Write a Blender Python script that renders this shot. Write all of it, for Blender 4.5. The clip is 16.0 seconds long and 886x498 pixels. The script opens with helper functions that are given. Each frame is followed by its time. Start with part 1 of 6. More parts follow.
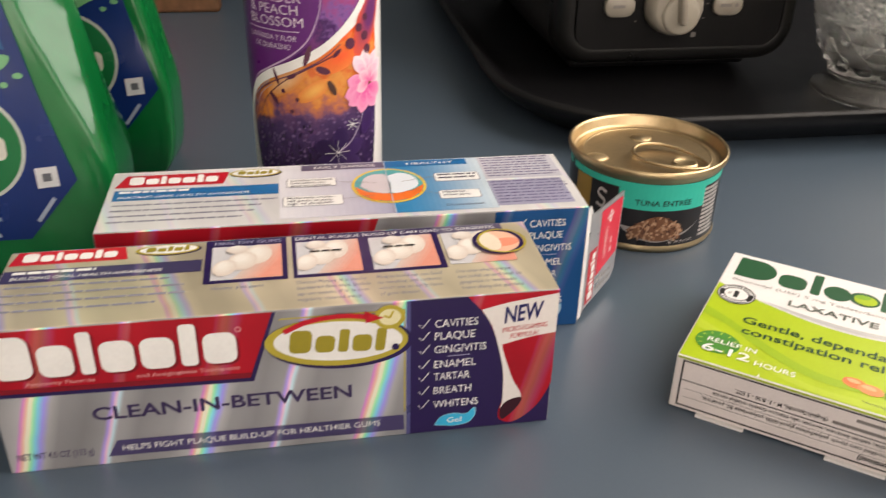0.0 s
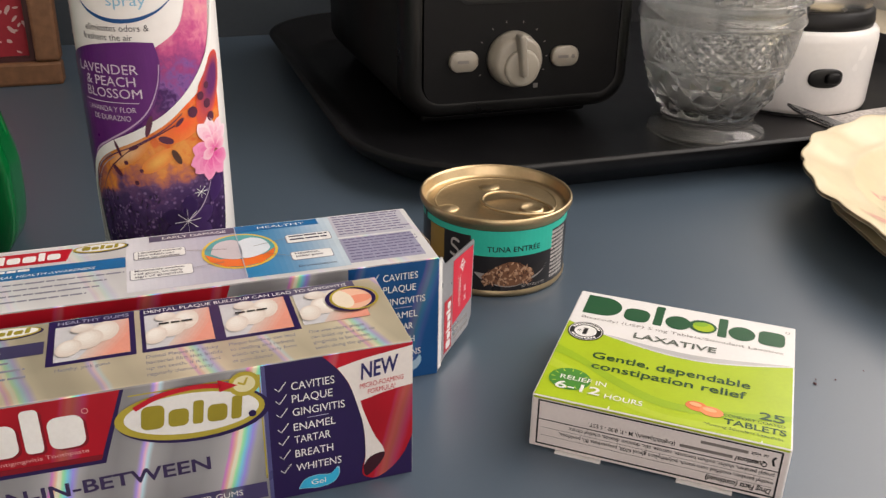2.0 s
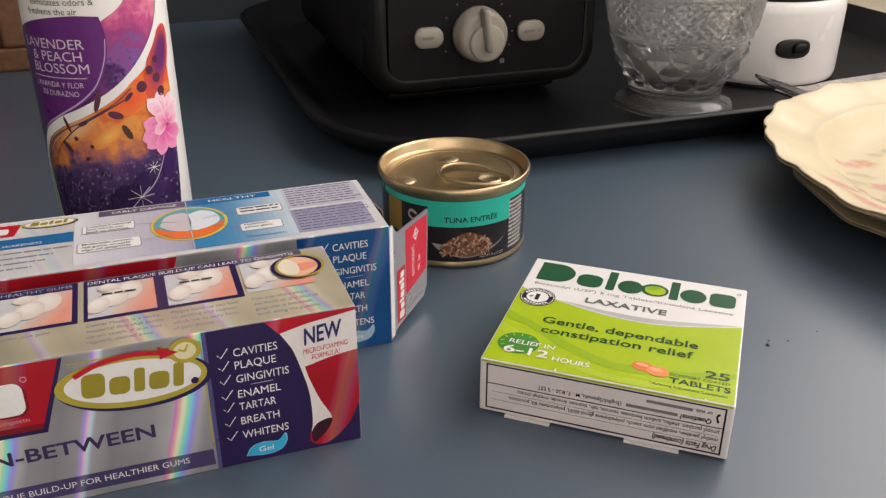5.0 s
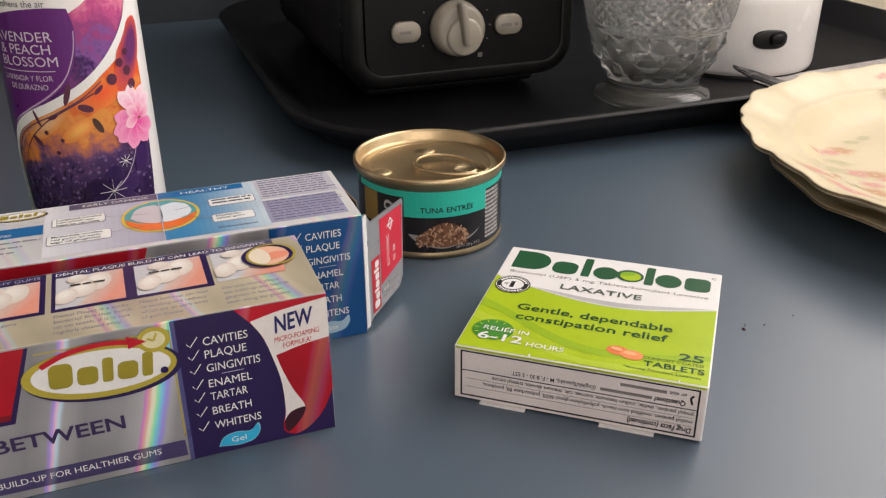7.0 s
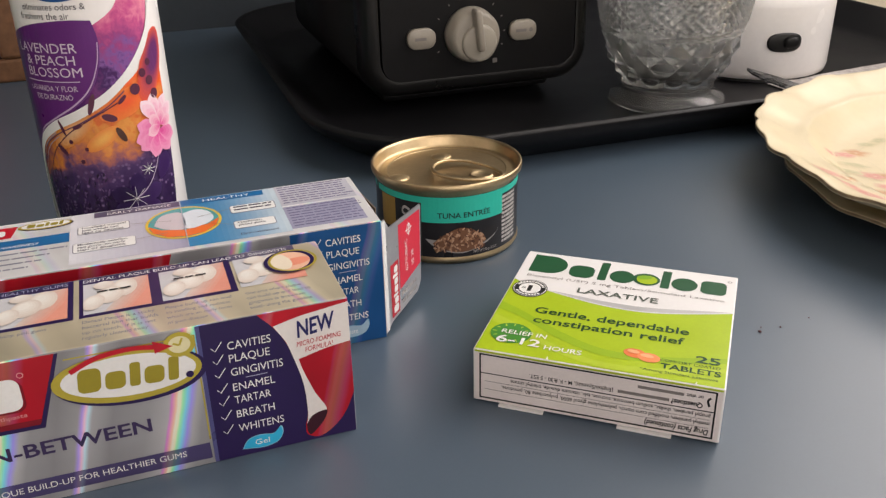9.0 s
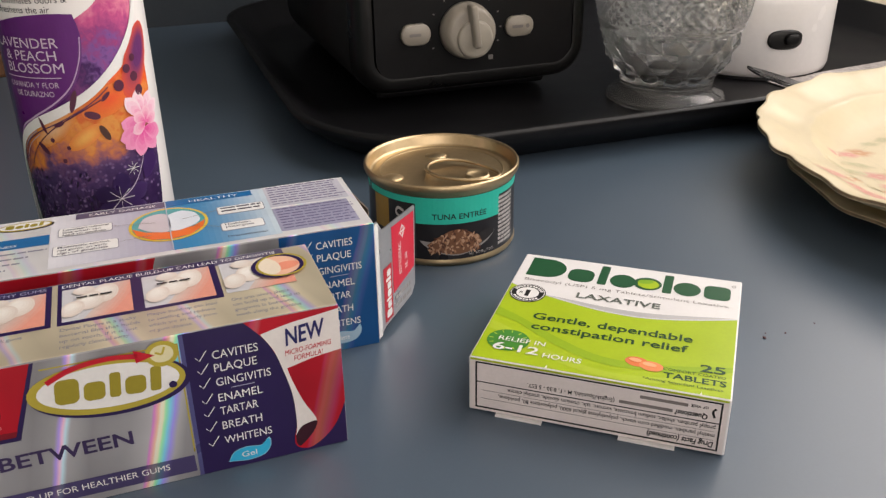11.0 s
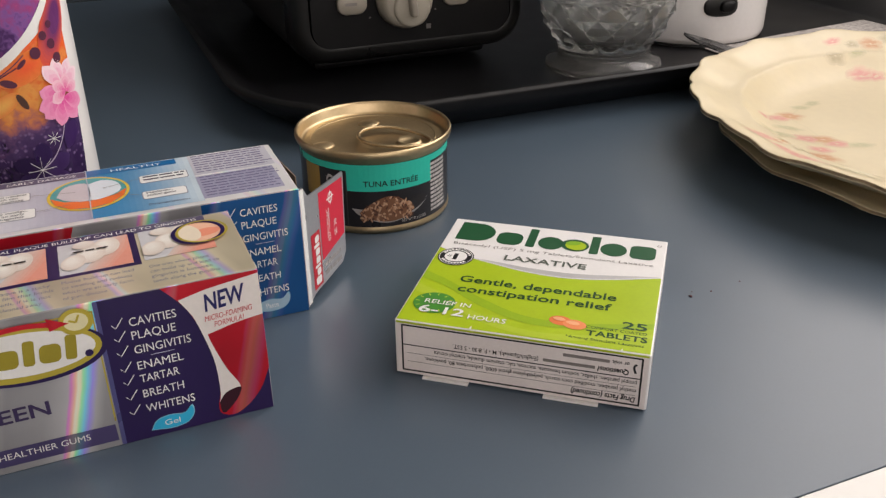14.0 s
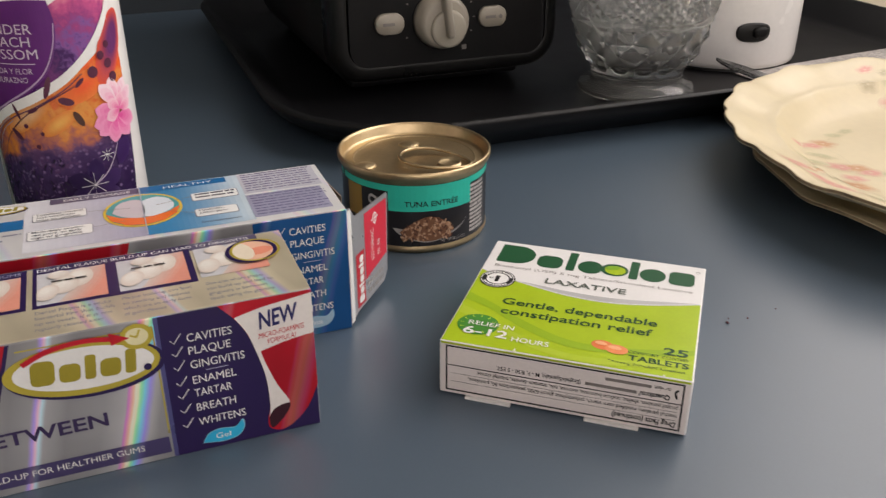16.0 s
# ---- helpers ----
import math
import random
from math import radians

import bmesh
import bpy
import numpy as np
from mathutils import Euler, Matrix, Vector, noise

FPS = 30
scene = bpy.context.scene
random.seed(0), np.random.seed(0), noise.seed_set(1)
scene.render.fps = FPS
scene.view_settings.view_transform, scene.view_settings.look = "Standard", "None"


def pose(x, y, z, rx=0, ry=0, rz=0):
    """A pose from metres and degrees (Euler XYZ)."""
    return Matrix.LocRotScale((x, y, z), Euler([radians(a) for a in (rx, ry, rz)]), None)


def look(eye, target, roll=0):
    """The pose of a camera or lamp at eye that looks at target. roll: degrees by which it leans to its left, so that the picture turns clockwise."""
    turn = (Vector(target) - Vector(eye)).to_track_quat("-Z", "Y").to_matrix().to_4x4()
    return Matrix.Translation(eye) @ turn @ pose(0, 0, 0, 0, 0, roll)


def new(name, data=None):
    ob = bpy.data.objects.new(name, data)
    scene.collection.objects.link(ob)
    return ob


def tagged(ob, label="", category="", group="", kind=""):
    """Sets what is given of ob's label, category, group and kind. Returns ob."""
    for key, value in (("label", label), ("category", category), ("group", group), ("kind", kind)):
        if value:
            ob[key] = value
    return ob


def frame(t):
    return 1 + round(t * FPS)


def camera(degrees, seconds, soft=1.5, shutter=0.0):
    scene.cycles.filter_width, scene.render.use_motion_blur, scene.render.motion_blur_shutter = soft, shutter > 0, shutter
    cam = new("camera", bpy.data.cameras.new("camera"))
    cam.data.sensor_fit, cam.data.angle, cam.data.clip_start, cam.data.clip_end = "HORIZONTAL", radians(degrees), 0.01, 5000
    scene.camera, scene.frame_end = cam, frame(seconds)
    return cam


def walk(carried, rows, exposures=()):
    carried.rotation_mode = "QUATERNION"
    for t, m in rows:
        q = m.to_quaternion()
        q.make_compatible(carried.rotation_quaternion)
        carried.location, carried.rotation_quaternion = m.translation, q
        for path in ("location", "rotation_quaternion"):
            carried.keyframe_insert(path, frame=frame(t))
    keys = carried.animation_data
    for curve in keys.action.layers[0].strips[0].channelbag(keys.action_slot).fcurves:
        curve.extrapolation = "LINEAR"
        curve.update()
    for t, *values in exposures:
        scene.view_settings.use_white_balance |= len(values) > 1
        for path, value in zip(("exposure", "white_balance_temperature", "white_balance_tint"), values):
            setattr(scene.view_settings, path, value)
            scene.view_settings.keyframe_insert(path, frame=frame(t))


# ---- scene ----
cam = camera(52.43, 16.0, soft=1.3, shutter=0.5)

# seconds, x, y, z, yaw, pitch, roll
PATH = [
    (0, -0.1132, -0.2130, 0.1835, -10.20, -29.11, 1.46),
    (0.5, -0.1105, -0.2049, 0.1834, -13.44, -27.98, 2.22),
    (1, -0.1106, -0.1999, 0.1872, -14.90, -26.81, 1.78),
    (1.5, -0.1075, -0.2137, 0.1913, -17.43, -25.76, 1.74),
    (2, -0.1059, -0.2187, 0.1867, -18.84, -25.55, 1.13),
    (2.5, -0.1031, -0.2233, 0.1863, -19.47, -25.66, 0.85),
    (3, -0.0992, -0.2192, 0.1834, -19.57, -25.87, 0.72),
    (3.5, -0.0949, -0.2217, 0.1835, -19.43, -25.98, 0.58),
    (4, -0.0936, -0.2266, 0.1828, -19.18, -26.11, 0.41),
    (4.2, -0.0935, -0.2253, 0.1825, -18.96, -26.38, 0.22),
    (6.5, -0.0878, -0.2318, 0.1756, -20.00, -26.00, -0.29),
    (7, -0.0871, -0.2301, 0.1751, -19.95, -26.08, -0.43),
    (7.5, -0.0861, -0.2296, 0.1751, -19.63, -26.04, -0.56),
    (8, -0.0868, -0.2308, 0.1751, -19.23, -26.15, -0.63),
    (8.5, -0.0890, -0.2341, 0.1758, -18.86, -25.98, -1.04),
    (9, -0.0898, -0.2331, 0.1774, -18.98, -25.83, -1.18),
    (11.3, -0.0846, -0.2223, 0.1732, -19.44, -26.18, -0.90),
    (11.5, -0.0827, -0.2228, 0.1720, -19.34, -26.38, -1.13),
    (12, -0.0755, -0.2266, 0.1706, -20.56, -26.98, -1.33),
    (12.5, -0.0736, -0.2304, 0.1704, -21.81, -27.25, -1.15),
    (13, -0.0754, -0.2294, 0.1708, -22.27, -27.32, -0.89),
    (13.5, -0.0758, -0.2275, 0.1706, -22.25, -27.41, -0.75),
    (14, -0.0765, -0.2283, 0.1700, -22.23, -27.48, -0.74),
    (14.5, -0.0772, -0.2313, 0.1725, -22.24, -27.27, -0.37),
    (15, -0.0806, -0.2321, 0.1759, -22.19, -26.91, 0.04),
    (15.5, -0.0819, -0.2351, 0.1745, -21.77, -26.71, -0.03),
    (16, -0.0872, -0.2287, 0.1760, -21.14, -26.68, 0.02),
]


def aim(x, y, z, yaw, pitch, roll):
    a, b = radians(yaw), radians(pitch)
    ahead = Vector((-math.sin(a) * math.cos(b), math.cos(a) * math.cos(b), math.sin(b)))
    eye = Vector((x, y, z))
    return look(eye, eye + ahead, roll)


walk(cam, [(row[0], aim(*row[1:])) for row in PATH], [(0.0, 0.42, 6900, 10), (1.5, 0.22, 6700, 10), (3.5, 0.12, 6500, 10), (4.1, 0.05, 6500, 10), (6.4, 0.09, 6450, 10), (7.0, 0.10, 6450, 10), (9.0, 0.13, 6450, 10), (11.5, 0.09, 6450, 10), (12.5, -0.06, 6400, 10), (16.0, -0.08, 6450, 10)])

# ---- world and light ----
world = bpy.data.worlds.new("sky")
scene.world = world
world.use_nodes = True
wn = world.node_tree.nodes
sky = wn.new("ShaderNodeTexSky")
sky.sky_type = "NISHITA"
sky.sun_disc = False
sky.sun_elevation = radians(35)
sky.sun_rotation = radians(60)
world.node_tree.links.new(sky.outputs[0], wn["Background"].inputs[0])
wn["Background"].inputs[1].default_value = 0.1



def daylight(name, width, height, energy, color, eye, target):
    """Sky light entering through a window opening."""
    data = bpy.data.lights.new(name, "AREA")
    data.shape = "RECTANGLE"
    data.size, data.size_y = width, height
    data.energy = energy
    data.color = color
    new(name, data).matrix_world = look(eye, target)


daylight("window_light_east", 1.18, 1.0, 14.2, (1.0, 0.90, 0.825), (0.69, -0.06, 0.78), (0.0, -0.30, 0.40))
# fill added to brighten the box fronts, through a south opening out of view
daylight("south_fill_light", 1.2, 1.1, 8.5, (1.0, 0.835, 0.725), (0.0, -1.36, 0.65), (0.0, 0.0, 0.2))


# ---- helpers ----
def mat(name, color, rough=0.5, metal=0.0, grain=0.0, scale=300.0, blotch=0.0, bump=0.0, coat=0.0, spec=0.5, trans=0.0, ior=1.45, uneven=0.08):
    """A surface with variation at two scales: fine grain and wide blotches, in object space."""
    m = bpy.data.materials.new(name)
    m.use_nodes = True
    nt = m.node_tree
    b = nt.nodes["Principled BSDF"]
    b.inputs["Base Color"].default_value = (*color, 1)
    b.inputs["Roughness"].default_value = rough
    b.inputs["Metallic"].default_value = metal
    b.inputs["Coat Weight"].default_value = coat
    b.inputs["Coat Roughness"].default_value = 0.1
    b.inputs["Specular IOR Level"].default_value = spec
    b.inputs["Transmission Weight"].default_value = trans
    b.inputs["IOR"].default_value = ior
    if grain or blotch or bump:
        tc = nt.nodes.new("ShaderNodeTexCoord")
        fine = nt.nodes.new("ShaderNodeTexNoise")
        fine.inputs["Scale"].default_value = scale
        fine.inputs["Detail"].default_value = 4
        wide = nt.nodes.new("ShaderNodeTexNoise")
        wide.inputs["Scale"].default_value = scale / 14
        wide.inputs["Detail"].default_value = 3
        for n in (fine, wide):
            nt.links.new(tc.outputs["Object"], n.inputs["Vector"])
        value = None
        for n, amount in ((fine, grain), (wide, blotch)):
            r = nt.nodes.new("ShaderNodeMapRange")
            r.inputs["From Min"].default_value, r.inputs["From Max"].default_value = 0.25, 0.75
            r.inputs["To Min"].default_value, r.inputs["To Max"].default_value = 1 - amount, 1 + amount
            nt.links.new(n.outputs["Fac"], r.inputs["Value"])
            if value is None:
                value = r.outputs[0]
            else:
                mul = nt.nodes.new("ShaderNodeMath")
                mul.operation = "MULTIPLY"
                nt.links.new(value, mul.inputs[0])
                nt.links.new(r.outputs[0], mul.inputs[1])
                value = mul.outputs[0]
        hsv = nt.nodes.new("ShaderNodeHueSaturation")
        hsv.inputs["Color"].default_value = (*color, 1)
        nt.links.new(value, hsv.inputs["Value"])
        nt.links.new(hsv.outputs[0], b.inputs["Base Color"])
        rr = nt.nodes.new("ShaderNodeMapRange")
        rr.inputs["To Min"].default_value, rr.inputs["To Max"].default_value = max(rough - uneven, 0.02), min(rough + uneven, 1)
        nt.links.new(wide.outputs["Fac"], rr.inputs["Value"])
        nt.links.new(rr.outputs[0], b.inputs["Roughness"])
        if bump:
            bp = nt.nodes.new("ShaderNodeBump")
            bp.inputs["Strength"].default_value = bump
            bp.inputs["Distance"].default_value = 0.0005
            nt.links.new(fine.outputs["Fac"], bp.inputs["Height"])
            nt.links.new(bp.outputs[0], b.inputs["Normal"])
    return m


def finish(name, bm, material, smooth=False):
    me = bpy.data.meshes.new(name)
    bmesh.ops.recalc_face_normals(bm, faces=bm.faces)
    for f in bm.faces:
        f.smooth = smooth
    bm.to_mesh(me)
    bm.free()
    me.materials.append(material)
    return me


def part(name, bm, material, parent, label="", smooth=False):
    ob = new(name, finish(name, bm, material, smooth))
    ob.parent = parent
    if label:
        ob["label"] = label
    return ob


def thing(name, m, label, category, group="", kind=""):
    ob = new(name)
    ob.matrix_world = m
    ob.empty_display_size = 0.02
    return tagged(ob, label, category, group, kind)


def block(x0, x1, y0, y1, z0, z1, bevel=0.0, seg=2):
    bm = bmesh.new()
    bmesh.ops.create_cube(bm, size=1)
    for v in bm.verts:
        v.co = Vector((x0 + (v.co.x + 0.5) * (x1 - x0), y0 + (v.co.y + 0.5) * (y1 - y0), z0 + (v.co.z + 0.5) * (z1 - z0)))
    if bevel:
        bmesh.ops.bevel(bm, geom=bm.edges[:], offset=bevel, segments=seg, affect="EDGES", profile=0.5)
    return bm


def lathe(profile, steps=96, wobble=None, caps=False):
    """Turns (r, z) pairs round the z axis. wobble(angle, r, z) gives the radius."""
    bm = bmesh.new()
    rings = []
    for r, z in profile:
        ring = []
        for i in range(steps):
            a = 2 * math.pi * i / steps
            q = wobble(a, r, z) if wobble else r
            ring.append(bm.verts.new((q * math.cos(a), q * math.sin(a), z)))
        rings.append(ring)
    for a, b in zip(rings, rings[1:]):
        for i in range(steps):
            j = (i + 1) % steps
            bm.faces.new((a[i], a[j], b[j], b[i]))
    if caps:
        bm.faces.new(rings[0][::-1])
        bm.faces.new(rings[-1])
    return bm


def rounded(w, d, r, seg=8):
    """A rounded rectangle from (0, 0) to (w, d), counterclockwise."""
    pts = []
    for cx, cy, a0 in ((w - r, r, -90), (w - r, d - r, 0), (r, d - r, 90), (r, r, 180)):
        for i in range(seg + 1):
            a = radians(a0 + 90 * i / seg)
            pts.append((cx + r * math.cos(a), cy + r * math.sin(a)))
    return pts


def loft(outlines, cap_low=True, cap_high=True):
    """Joins outlines, each a list of points of one length."""
    bm = bmesh.new()
    rings = [[bm.verts.new(p) for p in o] for o in outlines]
    for a, b in zip(rings, rings[1:]):
        for i in range(len(a)):
            j = (i + 1) % len(a)
            bm.faces.new((a[i], a[j], b[j], b[i]))
    if cap_low:
        bm.faces.new(rings[0][::-1])
    if cap_high:
        bm.faces.new(rings[-1])
    return bm


# ---- materials ----
laminate = mat("blue_grey_laminate", (0.072, 0.102, 0.137), rough=0.36, grain=0.02, scale=900, blotch=0.02, spec=0.75, uneven=0.02)
wall_paint = mat("blue_grey_wall_paint", (0.042, 0.053, 0.064), rough=0.7, grain=0.05, scale=250, blotch=0.06, bump=0.15)
white_paint = mat("white_paint", (0.8, 0.79, 0.76), rough=0.45, grain=0.02, scale=150, blotch=0.03)
carton_white = mat("white_coated_card", (0.78, 0.77, 0.76), rough=0.4, grain=0.02, scale=700, blotch=0.03)
foil = mat("silver_foil_card", (0.62, 0.62, 0.63), rough=0.3, metal=0.9, grain=0.04, scale=500, blotch=0.05)
card_brown = mat("raw_card", (0.2, 0.15, 0.11), rough=0.9, grain=0.08, scale=600, blotch=0.08)
gold = mat("gold_lacquer_tin", (0.58, 0.45, 0.265), rough=0.40, metal=1.0, grain=0.06, scale=500, blotch=0.16)
black_plastic = mat("black_plastic", (0.007, 0.007, 0.0075), rough=0.45, grain=0.1, scale=800, blotch=0.1, spec=0.32)
tray_black = mat("black_lacquer", (0.007, 0.007, 0.008), rough=0.38, grain=0.15, scale=300, blotch=0.2, spec=0.3)
cream_china = mat("cream_china", (0.66, 0.57, 0.38), rough=0.36, grain=0.02, scale=200, blotch=0.05)
white_gloss = mat("white_gloss_plastic", (0.84, 0.82, 0.80), rough=0.25, grain=0.02, scale=300, blotch=0.02)

# ---- setting ----
def slab(name, label, category, bm, material):
    return tagged(new(name, finish(name, bm, material)), label, category, kind="structure")

slab("floor", "pale wooden floor under the counter", "floor", block(-1.9, 0.63, -1.3, 0.642, -0.95, -0.90), white_paint)
slab("ceiling", "white painted ceiling", "ceiling", block(-1.9, 0.63, -1.3, 0.642, 1.6, 1.65), white_paint)
slab("wall_north", "blue-grey painted wall behind the counter", "wall", block(-1.9, 0.63, 0.642, 0.742, -0.90, 1.6), wall_paint)
slab("wall_west", "plain pale wall", "wall", block(-2.0, -1.9, -1.42, 0.742, -0.90, 1.6), white_paint)


def pierced(pieces):
    """A wall of blocks that leave a window opening between them."""
    bm = bmesh.new()
    for piece in pieces:
        b = block(*piece)
        me = bpy.data.meshes.new("piece")
        b.to_mesh(me)
        b.free()
        bm.from_mesh(me)
        bpy.data.meshes.remove(me)
    return bm


slab("wall_east", "cream painted wall with a window opening", "wall", pierced([(0.63, 0.80, a, b, c, d) for a, b, c, d in ((-1.42, -0.66, -0.9, 1.6), (0.56, 0.742, -0.9, 1.6), (-0.66, 0.56, -0.9, 0.25), (-0.66, 0.56, 1.3, 1.6))]), white_paint)
# unseen wall; its opening is added for the south fill lamp
slab("wall_south", "plain pale wall with an opening added for the fill lamp", "wall", pierced([(a, b, -1.42, -1.3, c, d) for a, b, c, d in ((-1.9, -0.62, -0.9, 1.6), (-0.62, 0.63, -0.9, 0.08), (-0.62, 0.63, 1.22, 1.6))]), white_paint)
slab("counter", "blue-grey laminate counter top", "counter", block(-1.6, 0.63, -0.0957, 0.642, -0.03, 0.0, 0.0003), laminate)
slab("counter_edge", "white counter front edge", "trim", block(-1.6, 0.63, -0.14, -0.0959, -0.9, -0.0002, 0.0003), white_paint)



# ---- printing on surfaces ----
def box_face(o, s, t):
    """Maps millimetres on a flat face, and a lift off it, into the thing's space."""
    o, s, t = Vector(o), Vector(s), Vector(t)
    n = s.cross(t)
    return lambda a, b, lift: o + s * (a / 1000) + t * (b / 1000) + n * lift


def drum_face(r):
    """Maps degrees round an upright drum, and millimetres up it."""
    def at(a, b, lift):
        q = radians(a)
        return Vector(((r + lift) * math.cos(q), (r + lift) * math.sin(q), b / 1000))
    return at


LAYER = 0.00007


def rect(x0, y0, x1, y1):
    return [(x0, y0), (x1, y0), (x1, y1), (x0, y1)]


def rrect(x0, y0, x1, y1, r, seg=5):
    return [(x0 + x, y0 + y) for x, y in rounded(x1 - x0, y1 - y0, r, seg)]


def oval(cx, cy, rx, ry, n=28, turn=0.0, a0=0.0, a1=360.0):
    c, s = math.cos(radians(turn)), math.sin(radians(turn))
    pts = []
    for i in range(n if a1 - a0 >= 360 else n + 1):
        a = radians(a0 + (a1 - a0) * i / n)
        x, y = rx * math.cos(a), ry * math.sin(a)
        pts.append((cx + c * x - s * y, cy + s * x + c * y))
    return pts


def smooth_line(pts, n=8):
    """A soft curve through points."""
    out = []
    for i in range(len(pts) - 1):
        p0, p1, p2, p3 = pts[max(i - 1, 0)], pts[i], pts[i + 1], pts[min(i + 2, len(pts) - 1)]
        for k in range(n):
            u = k / n
            out.append(tuple(0.5 * (2 * b + (c - a) * u + (2 * a - 5 * b + 4 * c - d) * u * u + (3 * b - a - 3 * c + d) * u ** 3) for a, b, c, d in zip(p0, p1, p2, p3)))
    return out + [pts[-1]]


def ribbon(pts, width, taper=False):
    """A stroke of that width along a line, as an outline."""
    left, right = [], []
    for i, p in enumerate(pts):
        a, b = pts[max(i - 1, 0)], pts[min(i + 1, len(pts) - 1)]
        dx, dy = b[0] - a[0], b[1] - a[1]
        k = math.hypot(dx, dy) or 1
        w = width / 2 * (math.sin(math.pi * (i + 0.5) / len(pts)) if taper else 1)
        left.append((p[0] - dy / k * w, p[1] + dx / k * w))
        right.append((p[0] + dy / k * w, p[1] - dx / k * w))
    return left + right[::-1]


def hoop(cx, cy, rx, ry, width, n=36, turn=0.0):
    """A closed ring, as a pair of outlines."""
    a, b = oval(cx, cy, rx, ry, n, turn), oval(cx, cy, rx - width, ry - width, n, turn)
    return [(a, b)]


def frame_lines(x0, y0, x1, y1, w):
    return [rect(x0, y0, x1, y0 + w), rect(x0, y1 - w, x1, y1), rect(x0, y0 + w, x0 + w, y1 - w), rect(x1 - w, y0 + w, x1, y1 - w)]


def shapes_bm(shapes, at, layer, cut=None):
    bm = bmesh.new()
    for i, pts in enumerate(shapes):
        if len(pts) == 2:
            low, high = ([bm.verts.new((x, y, 0)) for x, y in ring] for ring in pts)
            for k in range(len(low)):
                bm.faces.new((low[k], low[(k + 1) % len(low)], high[(k + 1) % len(low)], high[k]))
            continue
        try:
            bm.faces.new([bm.verts.new((x, y, (i % 16) * 2.5e-6)) for x, y in pts])
        except ValueError:
            pass
    return mapped(bm, at, layer, cut)


def mapped(bm, at, layer, cut=None):
    if cut:
        for axis, step in ((0, cut[0]), (1, cut[1])):
            if not step or not bm.verts:
                continue
            lo, hi = min(v.co[axis] for v in bm.verts), max(v.co[axis] for v in bm.verts)
            k = math.floor(lo / step) + 1
            while k * step < hi:
                co, no = Vector((0, 0, 0)), Vector((0, 0, 0))
                co[axis], no[axis] = k * step, 1
                bmesh.ops.bisect_plane(bm, geom=bm.verts[:] + bm.edges[:] + bm.faces[:], plane_co=co, plane_no=no, dist=1e-6)
                k += 1
    bmesh.ops.triangulate(bm, faces=bm.faces[:])
    for v in bm.verts:
        v.co = at(v.co.x, v.co.y, LAYER * layer + v.co.z)
    return bm


def lettering_bm(lines, at, layer, cut=None):
    """Lines of (words, x, y, width, cap height, turn, slant, weight): x, y is where the baseline begins."""
    bm = bmesh.new()
    for words, x, y, width, cap, turn, slant, weight in lines:
        cu = bpy.data.curves.new("words", "FONT")
        cu.body, cu.size, cu.resolution_u, cu.shear, cu.offset = words, 1.0, 3, slant, weight
        ob = new("words", cu)
        dg = bpy.context.evaluated_depsgraph_get()
        me = bpy.data.meshes.new_from_object(ob.evaluated_get(dg))
        co = np.empty(len(me.vertices) * 3)
        me.vertices.foreach_get("co", co)
        co = co.reshape(-1, 3)
        lo, hi = co[:, 0].min(), co[:, 0].max()
        k, h = width / (hi - lo), cap / 0.72
        c, s = math.cos(radians(turn)), math.sin(radians(turn))
        px, py = (co[:, 0] - lo) * k, co[:, 1] * h
        for v, a, b in zip(me.vertices, px, py):
            v.co = (x + c * a - s * b, y + s * a + c * b, 0)
        bm.from_mesh(me)
        bpy.data.objects.remove(ob)
        bpy.data.curves.remove(cu)
        bpy.data.meshes.remove(me)
    return mapped(bm, at, layer, cut)


def W(words, x, y, width, cap, turn=0.0, slant=0.0, weight=0.0):
    return (words, x, y, width, cap, turn, slant, weight)


def bars(x0, x1, y_top, rows, step, height, seed, ragged=0.25, word=3.2):
    """Lines of writing too small to read, as rows of short bars."""
    rnd = random.Random(seed)
    out = []
    for i in range(rows):
        y, x = y_top - i * step, x0
        end = x1 - (x1 - x0) * ragged * rnd.random()
        while x < end:
            w = min(word * (0.4 + rnd.random()), end - x)
            if w > 0.3:
                out.append(rect(x, y - height, x + w, y))
            x += w + 0.55
    return out


# prints whose marks are too small and many to tell apart
TINY = {"fine_print", "flower_print", "flower_decal", "dish_print", "blossom_print", "flourish", "dial_marks", "badge"}


class Printer:
    """Lays prints on one face of a thing, each as a part of its own."""

    def __init__(self, parent, at, cut=None):
        self.parent, self.at, self.cut = parent, at, cut

    def put(self, name, shapes, material, layer, label=""):
        if len(shapes) > 1 and name not in TINY:
            return self.each(name, shapes, material, layer, label)
        ob = part(name, shapes_bm(shapes, self.at, layer, self.cut), material, self.parent, label)
        return tagged(ob, kind="stuff") if len(shapes) > 1 else ob

    def each(self, name, shapes, material, layer, label=""):
        return [self.put(name, [shape], material, layer + 0.1 * (i % 9), label) for i, shape in enumerate(shapes)]

    def letter(self, lines, material, layer, label=""):
        return part("lettering", lettering_bm(lines, self.at, layer, self.cut), material, self.parent, label)


INKS = {}


def ink(name, color, rough=0.38, metal=0.0):
    if name not in INKS:
        INKS[name] = mat("ink_" + name, color, rough=rough, metal=metal, grain=0.03, scale=900, blotch=0.06)
    return INKS[name]


